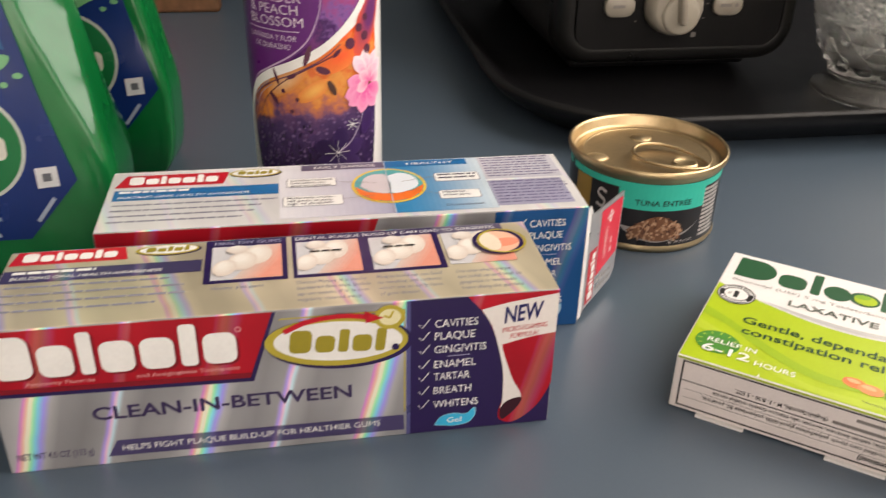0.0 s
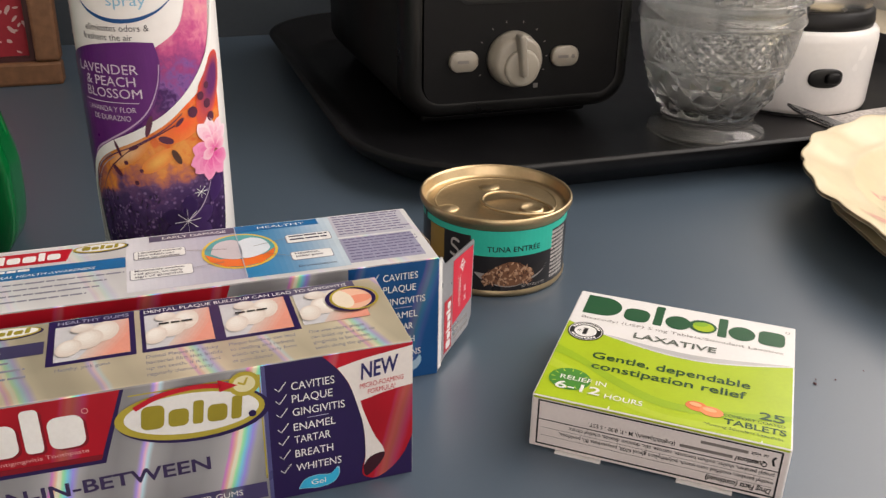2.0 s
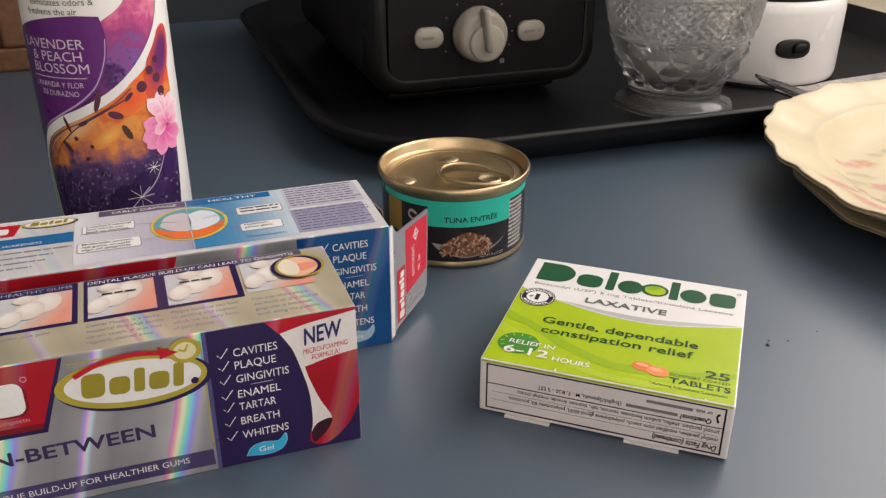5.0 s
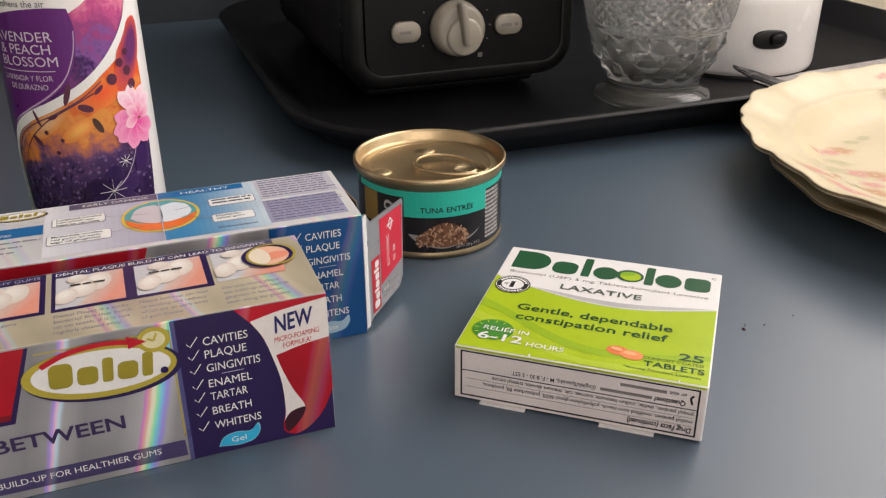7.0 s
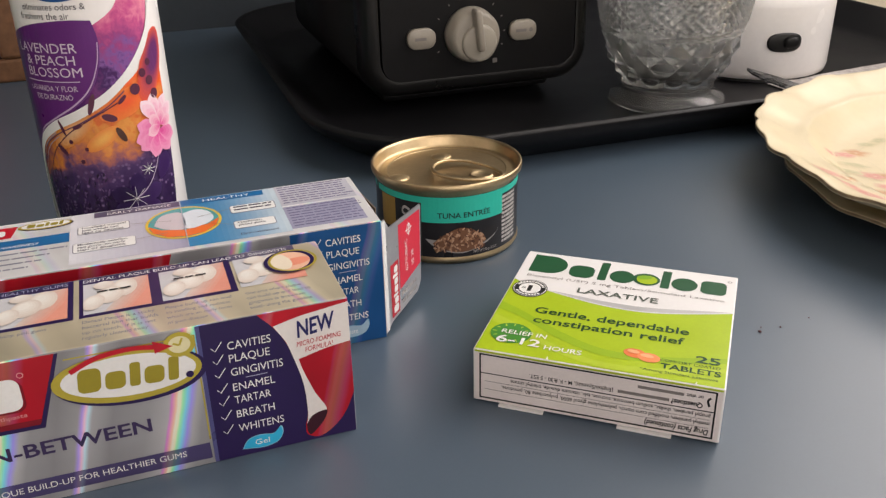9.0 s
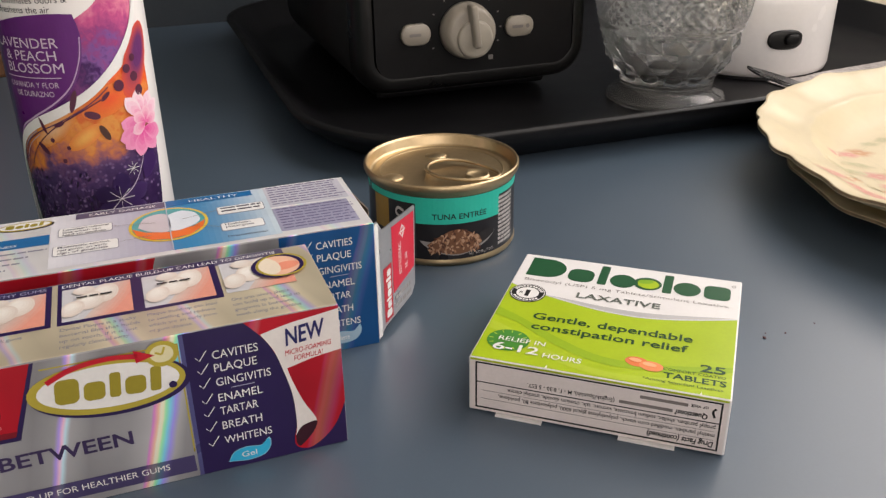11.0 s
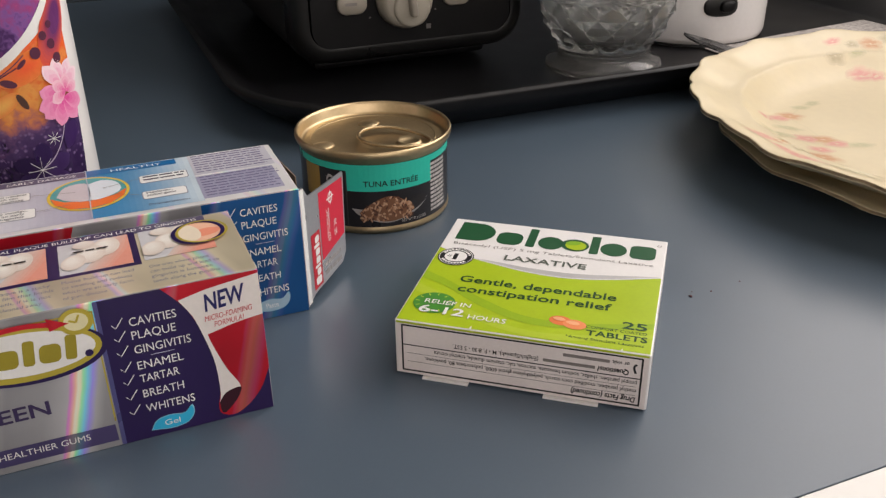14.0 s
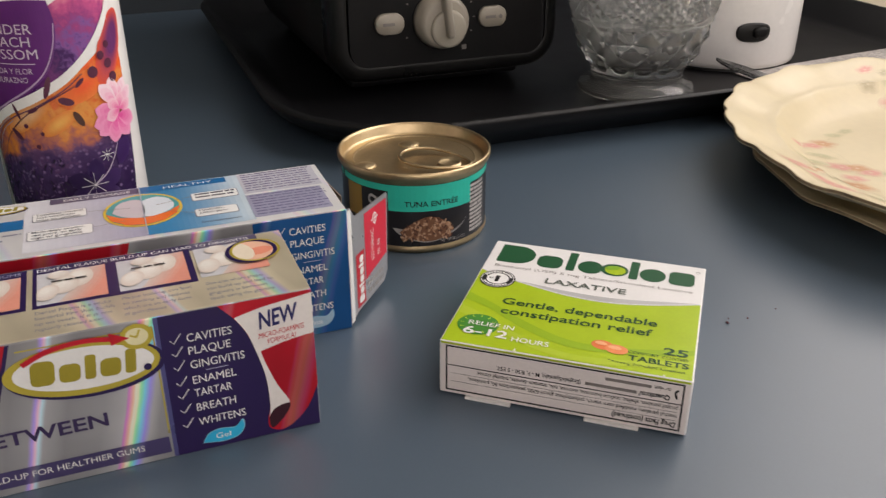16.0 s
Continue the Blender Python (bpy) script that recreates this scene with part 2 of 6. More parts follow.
WHITE = ink("white", (0.8, 0.8, 0.78))
RED = ink("red", (0.50, 0.008, 0.022), 0.3)
DARK_RED = ink("dark_red", (0.2, 0.004, 0.012), 0.35)
NAVY = ink("navy", (0.019, 0.008, 0.068), 0.32)
VIOLET_GREY = ink("violet_grey", (0.09, 0.075, 0.14))
GREY_TEXT = ink("grey_text", (0.22, 0.2, 0.19))
GOLD_INK = ink("gold_green", (0.55, 0.45, 0.06), 0.3, 0.35)
BLUE = ink("blue", (0.012, 0.13, 0.34), 0.33)
DEEP_BLUE = ink("deep_blue", (0.007, 0.07, 0.24), 0.33)
PALE_BLUE = ink("pale_blue", (0.25, 0.5, 0.68))
CYAN = ink("cyan", (0.03, 0.42, 0.68))
LAVENDER = ink("lavender_grey", (0.42, 0.42, 0.55))
TOOTH = ink("tooth_ivory", (0.75, 0.66, 0.52))
SKY_TINT = ink("photo_blue", (0.56, 0.56, 0.58))
BLACK = ink("black", (0.012, 0.012, 0.012))


def holographic(name, base, amount, metal=0.5, lean=(0.0, -0.26), painted_sheen=0.25, rough=0.3):
    """Metallised card. Its reflected rainbow streaks, 48 mm apart with a fainter one between, and its brighter and
    darker bands are painted into the base colour.
    """
    m = bpy.data.materials.new(name)
    m.use_nodes = True
    nt = m.node_tree
    b = nt.nodes["Principled BSDF"]
    tc = nt.nodes.new("ShaderNodeTexCoord")
    along = nt.nodes.new("ShaderNodeVectorMath")
    along.operation = "DOT_PRODUCT"
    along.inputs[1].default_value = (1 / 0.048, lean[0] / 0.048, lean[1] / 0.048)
    nt.links.new(tc.outputs["Object"], along.inputs[0])
    soft = nt.nodes.new("ShaderNodeTexNoise")
    soft.inputs["Scale"].default_value = 55
    soft.inputs["Detail"].default_value = 2
    nt.links.new(tc.outputs["Object"], soft.inputs["Vector"])
    stray = nt.nodes.new("ShaderNodeMath")
    stray.operation = "MULTIPLY_ADD"
    stray.inputs[1].default_value = 0.05
    nt.links.new(soft.outputs["Fac"], stray.inputs[0])
    nt.links.new(along.outputs["Value"], stray.inputs[2])
    turn = nt.nodes.new("ShaderNodeMath")
    turn.operation = "FRACT"
    phase = nt.nodes.new("ShaderNodeMath")
    phase.inputs[1].default_value = 0.08
    nt.links.new(stray.outputs[0], phase.inputs[0])
    nt.links.new(phase.outputs[0], turn.inputs[0])
    ramp = nt.nodes.new("ShaderNodeValToRGB")
    el = ramp.color_ramp.elements
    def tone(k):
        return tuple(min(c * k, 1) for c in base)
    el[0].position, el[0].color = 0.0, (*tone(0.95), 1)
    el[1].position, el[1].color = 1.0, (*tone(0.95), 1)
    # reflected tints, white cores and light and dark foil bands, held as fixed colour
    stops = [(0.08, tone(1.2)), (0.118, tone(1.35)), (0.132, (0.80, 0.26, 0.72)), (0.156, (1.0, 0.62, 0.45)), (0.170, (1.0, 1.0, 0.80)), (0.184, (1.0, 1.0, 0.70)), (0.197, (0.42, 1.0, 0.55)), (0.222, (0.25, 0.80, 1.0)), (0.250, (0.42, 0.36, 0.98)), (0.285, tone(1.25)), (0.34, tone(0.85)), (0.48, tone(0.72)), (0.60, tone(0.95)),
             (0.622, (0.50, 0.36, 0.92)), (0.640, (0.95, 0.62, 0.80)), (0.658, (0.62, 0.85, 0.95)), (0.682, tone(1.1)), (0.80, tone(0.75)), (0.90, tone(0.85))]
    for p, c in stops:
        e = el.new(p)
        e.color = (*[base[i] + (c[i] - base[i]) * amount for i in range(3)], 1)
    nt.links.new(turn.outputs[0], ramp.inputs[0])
    # wide noise paints uneven foil brightness into the same colour
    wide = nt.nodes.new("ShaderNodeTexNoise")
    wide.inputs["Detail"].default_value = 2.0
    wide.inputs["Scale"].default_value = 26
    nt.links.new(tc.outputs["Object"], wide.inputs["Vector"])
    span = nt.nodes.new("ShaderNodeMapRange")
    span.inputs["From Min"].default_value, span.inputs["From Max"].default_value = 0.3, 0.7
    span.inputs["To Min"].default_value, span.inputs["To Max"].default_value = 1 - painted_sheen, 1 + painted_sheen
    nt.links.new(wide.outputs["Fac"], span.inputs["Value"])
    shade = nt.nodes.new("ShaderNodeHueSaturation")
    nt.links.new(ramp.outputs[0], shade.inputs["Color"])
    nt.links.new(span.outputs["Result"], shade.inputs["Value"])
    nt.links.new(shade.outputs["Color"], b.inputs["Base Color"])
    b.inputs["Metallic"].default_value = metal
    b.inputs["Roughness"].default_value = rough
    bp = nt.nodes.new("ShaderNodeBump")
    bp.inputs["Strength"].default_value = 0.25
    bp.inputs["Distance"].default_value = 0.001
    nt.links.new(wide.outputs["Fac"], bp.inputs["Height"])
    nt.links.new(bp.outputs[0], b.inputs["Normal"])
    return m


# each card carries its foil reflections as painted streaks, the silver front most
foil_front = holographic("silver_card_painted_streaks", (0.375, 0.375, 0.385), 1.0, 0.25, painted_sheen=0.16)
red_foil = holographic("red_card_painted_streaks", (0.50, 0.008, 0.022), 0.10, 0.35, painted_sheen=0.2)
foil_top = holographic("champagne_card_painted_streaks", (0.64, 0.57, 0.41), 0.5, 0.4, (0.30, 0.0), 0.2)
blue_foil = holographic("blue_card_painted_streaks", (0.007, 0.085, 0.27), 0.10, 0.3, painted_sheen=0.2)
pearl_card = holographic("pearl_card_painted_streaks", (0.70, 0.70, 0.70), 0.16, 0.15, (0.30, 0.0), 0.10)
strip_foil = holographic("violet_strip_painted_streaks", (0.075, 0.06, 0.16), 0.16, 0.3, painted_sheen=0.15)


def carton(parent, w, d, h, faces, wall=0.0006, closed_right=True, inset=0.0018):
    """A folded card box: four walls, a base, and end flaps, each a part."""
    e = 0.00025
    part("front_panel", block(0, w, 0, wall, 0, h, e, 1), faces["front"], parent)
    part("back_panel", block(0, w, d - wall, d, 0, h, e, 1), faces["back"], parent)
    part("top_panel", block(0, w, wall * 0.9, d - wall * 0.9, h - wall, h, e, 1), faces["top"], parent)
    part("bottom_panel", block(0, w, wall * 0.9, d - wall * 0.9, 0, wall, e, 1), faces["front"], parent)
    part("end_panel", block(0.0006, 0.0012, wall, d - wall, wall, h - wall), faces["end"], parent)
    part("lining", block(0.0014, w - 0.0004, wall * 1.1, wall * 1.5, wall, h - wall), card_brown, parent, "bare brown card inside")
    part("lining", block(0.0014, w - 0.0004, d - wall * 1.5, d - wall * 1.1, wall, h - wall), card_brown, parent, "bare brown card inside")
    part("lining", block(0.0014, w - 0.0004, wall * 1.5, d - wall * 1.5, h - wall * 1.5, h - wall * 1.1), card_brown, parent, "bare brown card inside")
    if closed_right:
        part("end_panel", block(w - inset - 0.0006, w - inset, wall * 1.6, d - wall * 1.6, wall, h - wall * 1.7), faces["end"], parent)


def moved(shape, fn):
    """A print shape, or a ring of two outlines, with fn applied to its points."""
    if len(shape) == 2:
        return tuple([fn(*p) for p in ring] for ring in shape)
    return [fn(*p) for p in shape]


def word_shapes(x0, x1, y0, y1, widths, tall):
    """A mark made of plain rounded shapes in the rhythm of its letters."""
    total = sum(widths) + 0.16 * (len(widths) - 1)
    k, x, out = (x1 - x0) / total, x0, []
    for i, w in enumerate(widths):
        top = y1 if i in tall else y0 + (y1 - y0) * 0.74
        ww = w * k
        if w < 0.5:
            out.append(rrect(x, y0, x + ww, top, ww * 0.3))
        else:
            out.append(rrect(x, y0, x + ww, top, min(ww, top - y0) * 0.30))
        x += ww + 0.16 * k
    return out


DARK_TEXT = ink("dark_text", (0.06, 0.055, 0.09))
PALE_TEXT = ink("pale_text", (0.24, 0.24, 0.30))
OLIVE = ink("olive_gold", (0.36, 0.30, 0.03), 0.35, 0.2)
BRAND = [1.1, 0.95, 0.4, 0.95, 0.95, 0.48, 0.95]


def emblem(pr, cx, cy, rx, ry, turn, layer):
    """An oval gold-ringed mark with plain gold shapes in it."""
    pr.put("emblem", [oval(cx + rx * 0.02, cy - ry * 0.06, rx * 1.03, ry * 1.08, 40, turn)], NAVY, layer, "navy oval shadow of the emblem")
    pr.put("emblem", [oval(cx - rx * 0.02, cy, rx, ry, 40, turn)], GOLD_INK, layer + 1, "gold-green oval ring")
    pr.put("emblem", [oval(cx, cy + ry * 0.02, rx * 0.90, ry * 0.80, 40, turn)], WHITE, layer + 2, "white oval field")
    pr.put("emblem", [moved(s, lambda px, py: (px + (py - cy) * 0.12, py + (px - cx) * math.tan(radians(turn))))
                      for s in word_shapes(cx - rx * 0.68, cx + rx * 0.66, cy - ry * 0.42, cy + ry * 0.50, [0.9, 0.8, 0.42, 0.8, 0.42], (0, 2, 4))], OLIVE, layer + 3, "gold word-like shapes")


def clipped(pts, x0, y0, x1, y1):
    return [(min(max(a, x0), x1), min(max(b, y0), y1)) for a, b in pts]


def teeth_photo(pr, x0, y0, x1, y1, layer, seed):
    """A small printed photo: pale ground, ivory teeth with soft shading, pink gum."""
    rnd = random.Random(seed)
    w, h = x1 - x0, y1 - y0
    pr.put("photo", [rect(x0, y0, x1, y1)], SKY_TINT, layer, "small printed photo of teeth and gums")
    for k in range(7):
        u = k / 6
        c = tuple(round(a + (b - a) * u, 3) for a, b in zip((0.62, 0.50, 0.44), (0.72, 0.30, 0.22)))
        e = 0.30 + 0.38 * u
        edge = smooth_line([(x0 + w * e, y0), (x0 + w * (e + 0.16), y0 + h * 0.30), (x0 + w * min(e + 0.30, 0.99), y0 + h * 0.62), (x0 + w * min(e + 0.44, 0.995), y1)], 4)
        pr.put("photo", [clipped(edge + [(x1, y1), (x1, y0)], x0, y0, x1, y1)], ink("gum_tint_%d" % k, c, 0.36), layer + 0.3 * (k + 1))
    def tooth(cx, cy, rx, ry, turn, at_layer, light):
        for k in range(5):
            u = k / 4
            c = tuple(round(a + (b - a) * u, 3) for a, b in zip((0.69, 0.61, 0.54), (0.80 * light, 0.77 * light, 0.71 * light)))
            q = 1 - 0.62 * u
            pts = oval(x0 + w * (cx - 0.03 * u), y0 + h * (cy + 0.07 * u), w * rx * q, h * ry * q, 20, turn)
            pr.put("photo", [clipped(pts, x0, y0, x1, y1)], ink("tooth_tint_%d_%d" % (k, int(light * 100)), c, 0.36), at_layer + 0.16 * k)
    j = rnd.uniform(-0.03, 0.03)
    tooth(0.64 + j, 0.70, 0.20, 0.30, -8, layer + 2.4, 1.0)
    tooth(0.42 + j, 0.52, 0.21, 0.28, -12, layer + 3.4, 1.02)
    tooth(0.17 + j, 0.33, 0.17, 0.24, -16, layer + 4.4, 1.0)
    tooth(0.34 + j, 0.86, 0.16, 0.13, 6, layer + 5.4, 0.96)


CHECKS = [("CAVITIES", 12.6), ("PLAQUE", 11.9), ("GINGIVITIS", 15.4), ("ENAMEL", 12.5), ("TARTAR", 10.8), ("BREATH", 11.4), ("WHITENS", 13.8)]
CHECK_ROWS = (38.5, 34.2, 29.5, 24.2, 19.7, 14.6, 9.4)


def check_list(pr, x, layer, k=1.0):
    pr.letter([W(w, x, y * k, n, 2.75, 0, 0, 0.0) for (w, n), y in zip(CHECKS, CHECK_ROWS)], WHITE, layer)
    pr.put("print", [ribbon([(x + 4, 28.2 * k), (x + 10.5, 28.2 * k)], 0.25)], LAVENDER, layer)
    pr.put("tick_marks", [ribbon([(x - 4.6, y * k + 1.4), (x - 3.6, y * k + 0.2), (x - 1.4, y * k + 3.2)], 0.27) for y in CHECK_ROWS], WHITE, layer)


def drop_mark(pr, cx, cy, words, material, layer):
    pts = [(cx - 6, cy - 1.6), (cx - 4.2, cy + 1.2), (cx - 0.5, cy + 2.1), (cx + 3.5, cy + 1.6), (cx + 5.8, cy + 3.6), (cx + 6.2, cy + 1.0), (cx + 4.2, cy - 1.6), (cx, cy - 2.4), (cx - 3.8, cy - 1.9)]
    pts = smooth_line(pts + [pts[0]], 4)[:-1]
    pr.put("print", [[(cx + (a - cx) * 1.05, cy + (b - cy) * 1.12) for a, b in pts]], PALE_BLUE, layer)
    pr.put("print", [pts], material, layer + 1)
    pr.letter([W(words, cx - 2.3, cy - 1.1, 4.4, 2.0)], WHITE, layer + 2)


# -- toothpaste box with violet and silver front --
def gel_box():
    w, d, h = 158.0, 43.0, 48.2
    t = thing("toothpaste_box", pose(-0.1986, -0.0032, 0, 0, 0, 0.59), "silver holographic toothpaste carton with red, violet and gold print", "toothpaste box", "toothpaste boxes")
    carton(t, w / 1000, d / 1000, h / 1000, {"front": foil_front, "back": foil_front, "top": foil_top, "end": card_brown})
    tuck = loft([[((w + a) / 1000, y / 1000, z / 1000) for y, z in ((6, 14), (5, 40), (9, 46.2), (30, 46.6), (37, 42), (38, 14))] for a in (-1.2, -0.2)] + [[((w + 2.0 * math.sin(math.pi * (y - 5) / 33)) / 1000, y / 1000, z / 1000) for y, z in ((6, 16), (5.6, 39), (9.6, 44), (29, 44.4), (36, 41), (37, 16))]])
    part("tuck_flap", tuck, card_brown, t, "bowed brown card of the closing flap", smooth=True)
    f = Printer(t, box_face((0, 0, 0), (1, 0, 0), (0, 0, 1)))
    # red brand panel
    f.put("print", [[(0.4, 47.9), (77.2, 47.9), (69.8, 25.2), (0.4, 26.6)]], NAVY, 1, "navy shadow of the red panel")
    f.put("brand_panel", [[(0.3, 48.0), (76.2, 48.0), (68.8, 26.6), (0.3, 28.0)]], red_foil, 2, "glossy red brand panel")
    f.put("brand_panel", [[(0.3, 29.6), (69.6, 28.4), (68.8, 26.6), (0.3, 28.0)]], DARK_RED, 3)
    dark = [moved(s, lambda a, b: (a + 0.7, b - 0.7)) for s in word_shapes(2.0, 66.0, 32.6, 46.4, BRAND, (0, 2, 5))]
    f.put("brand_mark", dark, DARK_RED, 4, "dark red shadow of the mark")
    f.put("brand_mark", word_shapes(2.0, 66.0, 32.6, 46.4, BRAND, (0, 2, 5)), WHITE, 5, "white word-like mark of rounded shapes")
    f.put("brand_mark", hoop(66.8, 43.4, 0.9, 0.9, 0.25, 14), ink("pale_pink", (0.75, 0.35, 0.35)), 5)
    f.letter([W("Anticavity Fluoride", 9.5, 30.1, 18, 1.35), W("and Antigingivitis Toothpaste", 38.5, 30.0, 27.6, 1.35)], ink("pale_pink", (0.75, 0.35, 0.35)), 4)
    f.letter([W("CLEAN-IN-BETWEEN", 24.8, 16.5, 72.5, 4.5, 0, 0, 0.02)], ink("dark_violet", (0.04, 0.025, 0.085)), 2)
    f.put("print", [[(27.0, 3.0), (112.8, 2.2), (112.6, 7.9), (30.0, 8.6)]], strip_foil, 2, "dark violet strip")
    f.letter([W("HELPS FIGHT PLAQUE BUILD-UP FOR HEALTHIER GUMS", 31.2, 4.7, 74.3, 2.1)], WHITE, 3)
    f.letter([W("NET WT 4.0 OZ (113 g)", 2.6, 4.4, 20.6, 2.4, 0, 0, 0.01)], VIOLET_GREY, 2)
    # gold frame line and emblem
    f.put("print", [rect(112.7, 9, 113.1, 45.5), rect(78, 45.2, 113.1, 45.6)], GOLD_INK, 1)
    emblem(f, 94.1, 36.6, 20.2, 8.3, -3.0, 3)
    f.put("emblem", [ribbon(smooth_line([(79, 41.2), (86, 44.2), (95, 45.2), (102.5, 44.2)]), 1.5)], RED, 8, "red curved arrow")
    f.put("emblem", [[(101.5, 46.2), (106.8, 43.6), (101.8, 42.2)]], RED, 8)
    f.put("emblem", hoop(108.6, 43.6, 4.4, 4.0, 1.3, 28), GOLD_INK, 7, "gold clock ring")
    f.put("emblem", [oval(108.6, 43.6, 3.1, 2.7)], ink("clock_cream", (0.75, 0.7, 0.42)), 7)
    f.put("emblem", [ribbon([(108.6, 43.4), (109.6, 45.6)], 0.6), ribbon([(108.6, 43.4), (106.9, 44.3)], 0.6)], GOLD_INK, 8)
    f.put("emblem", [oval(110.2, 33.4, 1.1, 1.1, 14)], NAVY, 9)
    # violet panel with the list
    f.put("print", [rect(114.6, 0.2, 157.8, 48.1)], NAVY, 1, "deep violet panel")
    f.put("print", [rect(113.4, 0.2, 114.6, 48.1)], ink("mid_violet", (0.10, 0.1, 0.26), 0.3, 0.3), 1)
    check_list(f, 121.6, 3)
    drop_mark(f, 128.2, 4.4, "Gel", CYAN, 3)
    # red turned-up page
    red = smooth_line([(131.0, 48.1), (136.2, 41.6), (139.6, 34.0), (142.4, 22.0), (142.9, 11.0), (141.9, 6.0), (142.3, 2.6), (146.0, 1.0), (150.5, 3.2), (154.8, 8.0), (157.9, 15.0)], 5) + [(157.9, 48.1)]
    f.put("page_curl", [red], red_foil, 2, "red turned-up page print")
    f.put("page_curl", [smooth_line([(135.2, 43.4), (143.0, 45.2), (150.5, 46.2), (157.9, 47.2)], 5) + smooth_line([(157.9, 33.6), (150.0, 32.6), (142.4, 30.8), (140.6, 31.0), (138.4, 37.6), (135.2, 43.4)], 5)[:-1]], ink("page_white", (0.76, 0.72, 0.69)), 3, "white page field")
    f.put("page_curl", [smooth_line([(139.6, 34.0), (142.4, 22.0), (142.9, 11.0), (142.2, 6.4)], 5) + smooth_line([(144.2, 9.0), (148.9, 10.4), (145.6, 18.0), (142.6, 27.0), (141.3, 33.0)], 5)], ink("page_white", (0.76, 0.72, 0.69)), 4)
    f.put("page_curl", [smooth_line([(142.2, 6.6), (144.4, 9.6), (148.9, 10.4), (147.5, 6.5), (143.5, 2.6), (142.3, 4.0)], 5)], ink("deep_shade_red", (0.035, 0.004, 0.012)), 5, "dark inside of the curl print")
    f.letter([W("NEW", 142.0, 38.2, 12.2, 5.6, 6.5, 0.25, 0.022)], ink("new_blue", (0.016, 0.016, 0.11)), 5)
    f.letter([W("MICRO-FOAMING", 141.6, 35.0, 13.6, 1.8, 4.0, 0.2), W("FORMULA!", 144.0, 32.7, 8.6, 1.8, 4.0, 0.2)], RED, 5)
    # top
    p = Printer(t, box_face((0, 0, h / 1000), (1, 0, 0), (0, 1, 0)))
    p.put("brand_panel", [[(0.8, 34.6), (34.4, 34.6), (33.0, 42.4), (2.4, 42.4)]], RED, 1, "small red brand panel")
    p.put("brand_mark", word_shapes(4.2, 31.0, 36.2, 41.4, BRAND, (0, 2, 5)), WHITE, 2)
    emblem(p, 45.8, 38.8, 9.4, 3.2, 0, 1)
    p.put("print", [rect(0.4, 24.4, 56.2, 31.4)], strip_foil, 1)
    p.put("print", bars(3, 26, 30.6, 1, 2, 1.5, 5, 0), WHITE, 2)
    p.letter([W("BUILDING ORAL HEALTH AWARENESS", 3, 26.0, 42, 1.7, 0, 0.2)], WHITE, 2)
    p.put("fine_print", bars(2.5, 53, 22.4, 4, 4.2, 1.0, 11, 0.25, 5.0), PALE_TEXT, 1)
    for x0, x1 in ((57.0, 81.2), (82.8, 104.6), (104.6, 128.4)):
        p.put("print", [rect(x0, 16.6, x1, 42.4)], NAVY, 1, "violet photo mount")
    p.put("print", [rect(128.4, 37.6, 150, 42.4)], VIOLET_GREY, 1)
    p.letter([W("HEALTHY GUMS", 59.6, 39.4, 20.0, 1.9)], LAVENDER, 2)
    p.letter([W("DENTAL PLAQUE BUILD-UP CAN LEAD TO GINGIVITIS", 84.0, 39.4, 63.5, 1.9)], WHITE, 2)
    for i, (x0, x1) in enumerate(((59.0, 79.6), (84.0, 103.2), (106.4, 126.4), (129.4, 150.0))):
        teeth_photo(p, x0, 18.2, x1, 38.0, 2, i)
    for x in (88.0, 110.5):
        p.put("fine_print", bars(x, x + 10, 31.4, 1, 1, 0.9, 3, 0), BLACK, 9)
    p.put("print", hoop(146.4, 29.4, 8.0, 8.0, 1.2, 32), NAVY, 11, "dark rim of a printed magnifier")
    p.put("print", hoop(147.6, 29.6, 7.8, 7.8, 0.8, 32), GOLD_INK, 12, "gold magnifier ring")
    p.put("print", [oval(147.4, 29.6, 7.2, 7.2, 28)], ink("gum_warm", (0.78, 0.46, 0.32)), 9.5)
    p.put("print", [oval(148.6, 28.8, 4.6, 2.6, 20, 12)], ink("gum_deep", (0.76, 0.28, 0.18)), 10)
    p.put("print", [oval(143.6, 30.0, 3.4, 6.2, 20, 12)], TOOTH, 10.5)
    captions = ((59.6, ("Healthy, pink gums",)), (83.6, ("Dental Plaque is a sticky", "bacterial film that builds", "up on teeth, if it is not", "regularly cleaned away")), (106.6, ("Plaque build-up can lead", "to swelling and redness", "which are an early form", "of gum disease")), (130.0, ("One area where plaque", "can build up and lead to", "gingivitis is between", "teeth along the gumline")))
    for x, lines in captions:
        p.letter([W(words, x, 13.2 - 3.1 * k, len(words) * 0.80, 1.75) for k, words in enumerate(lines)], PALE_TEXT, 1)
    return t


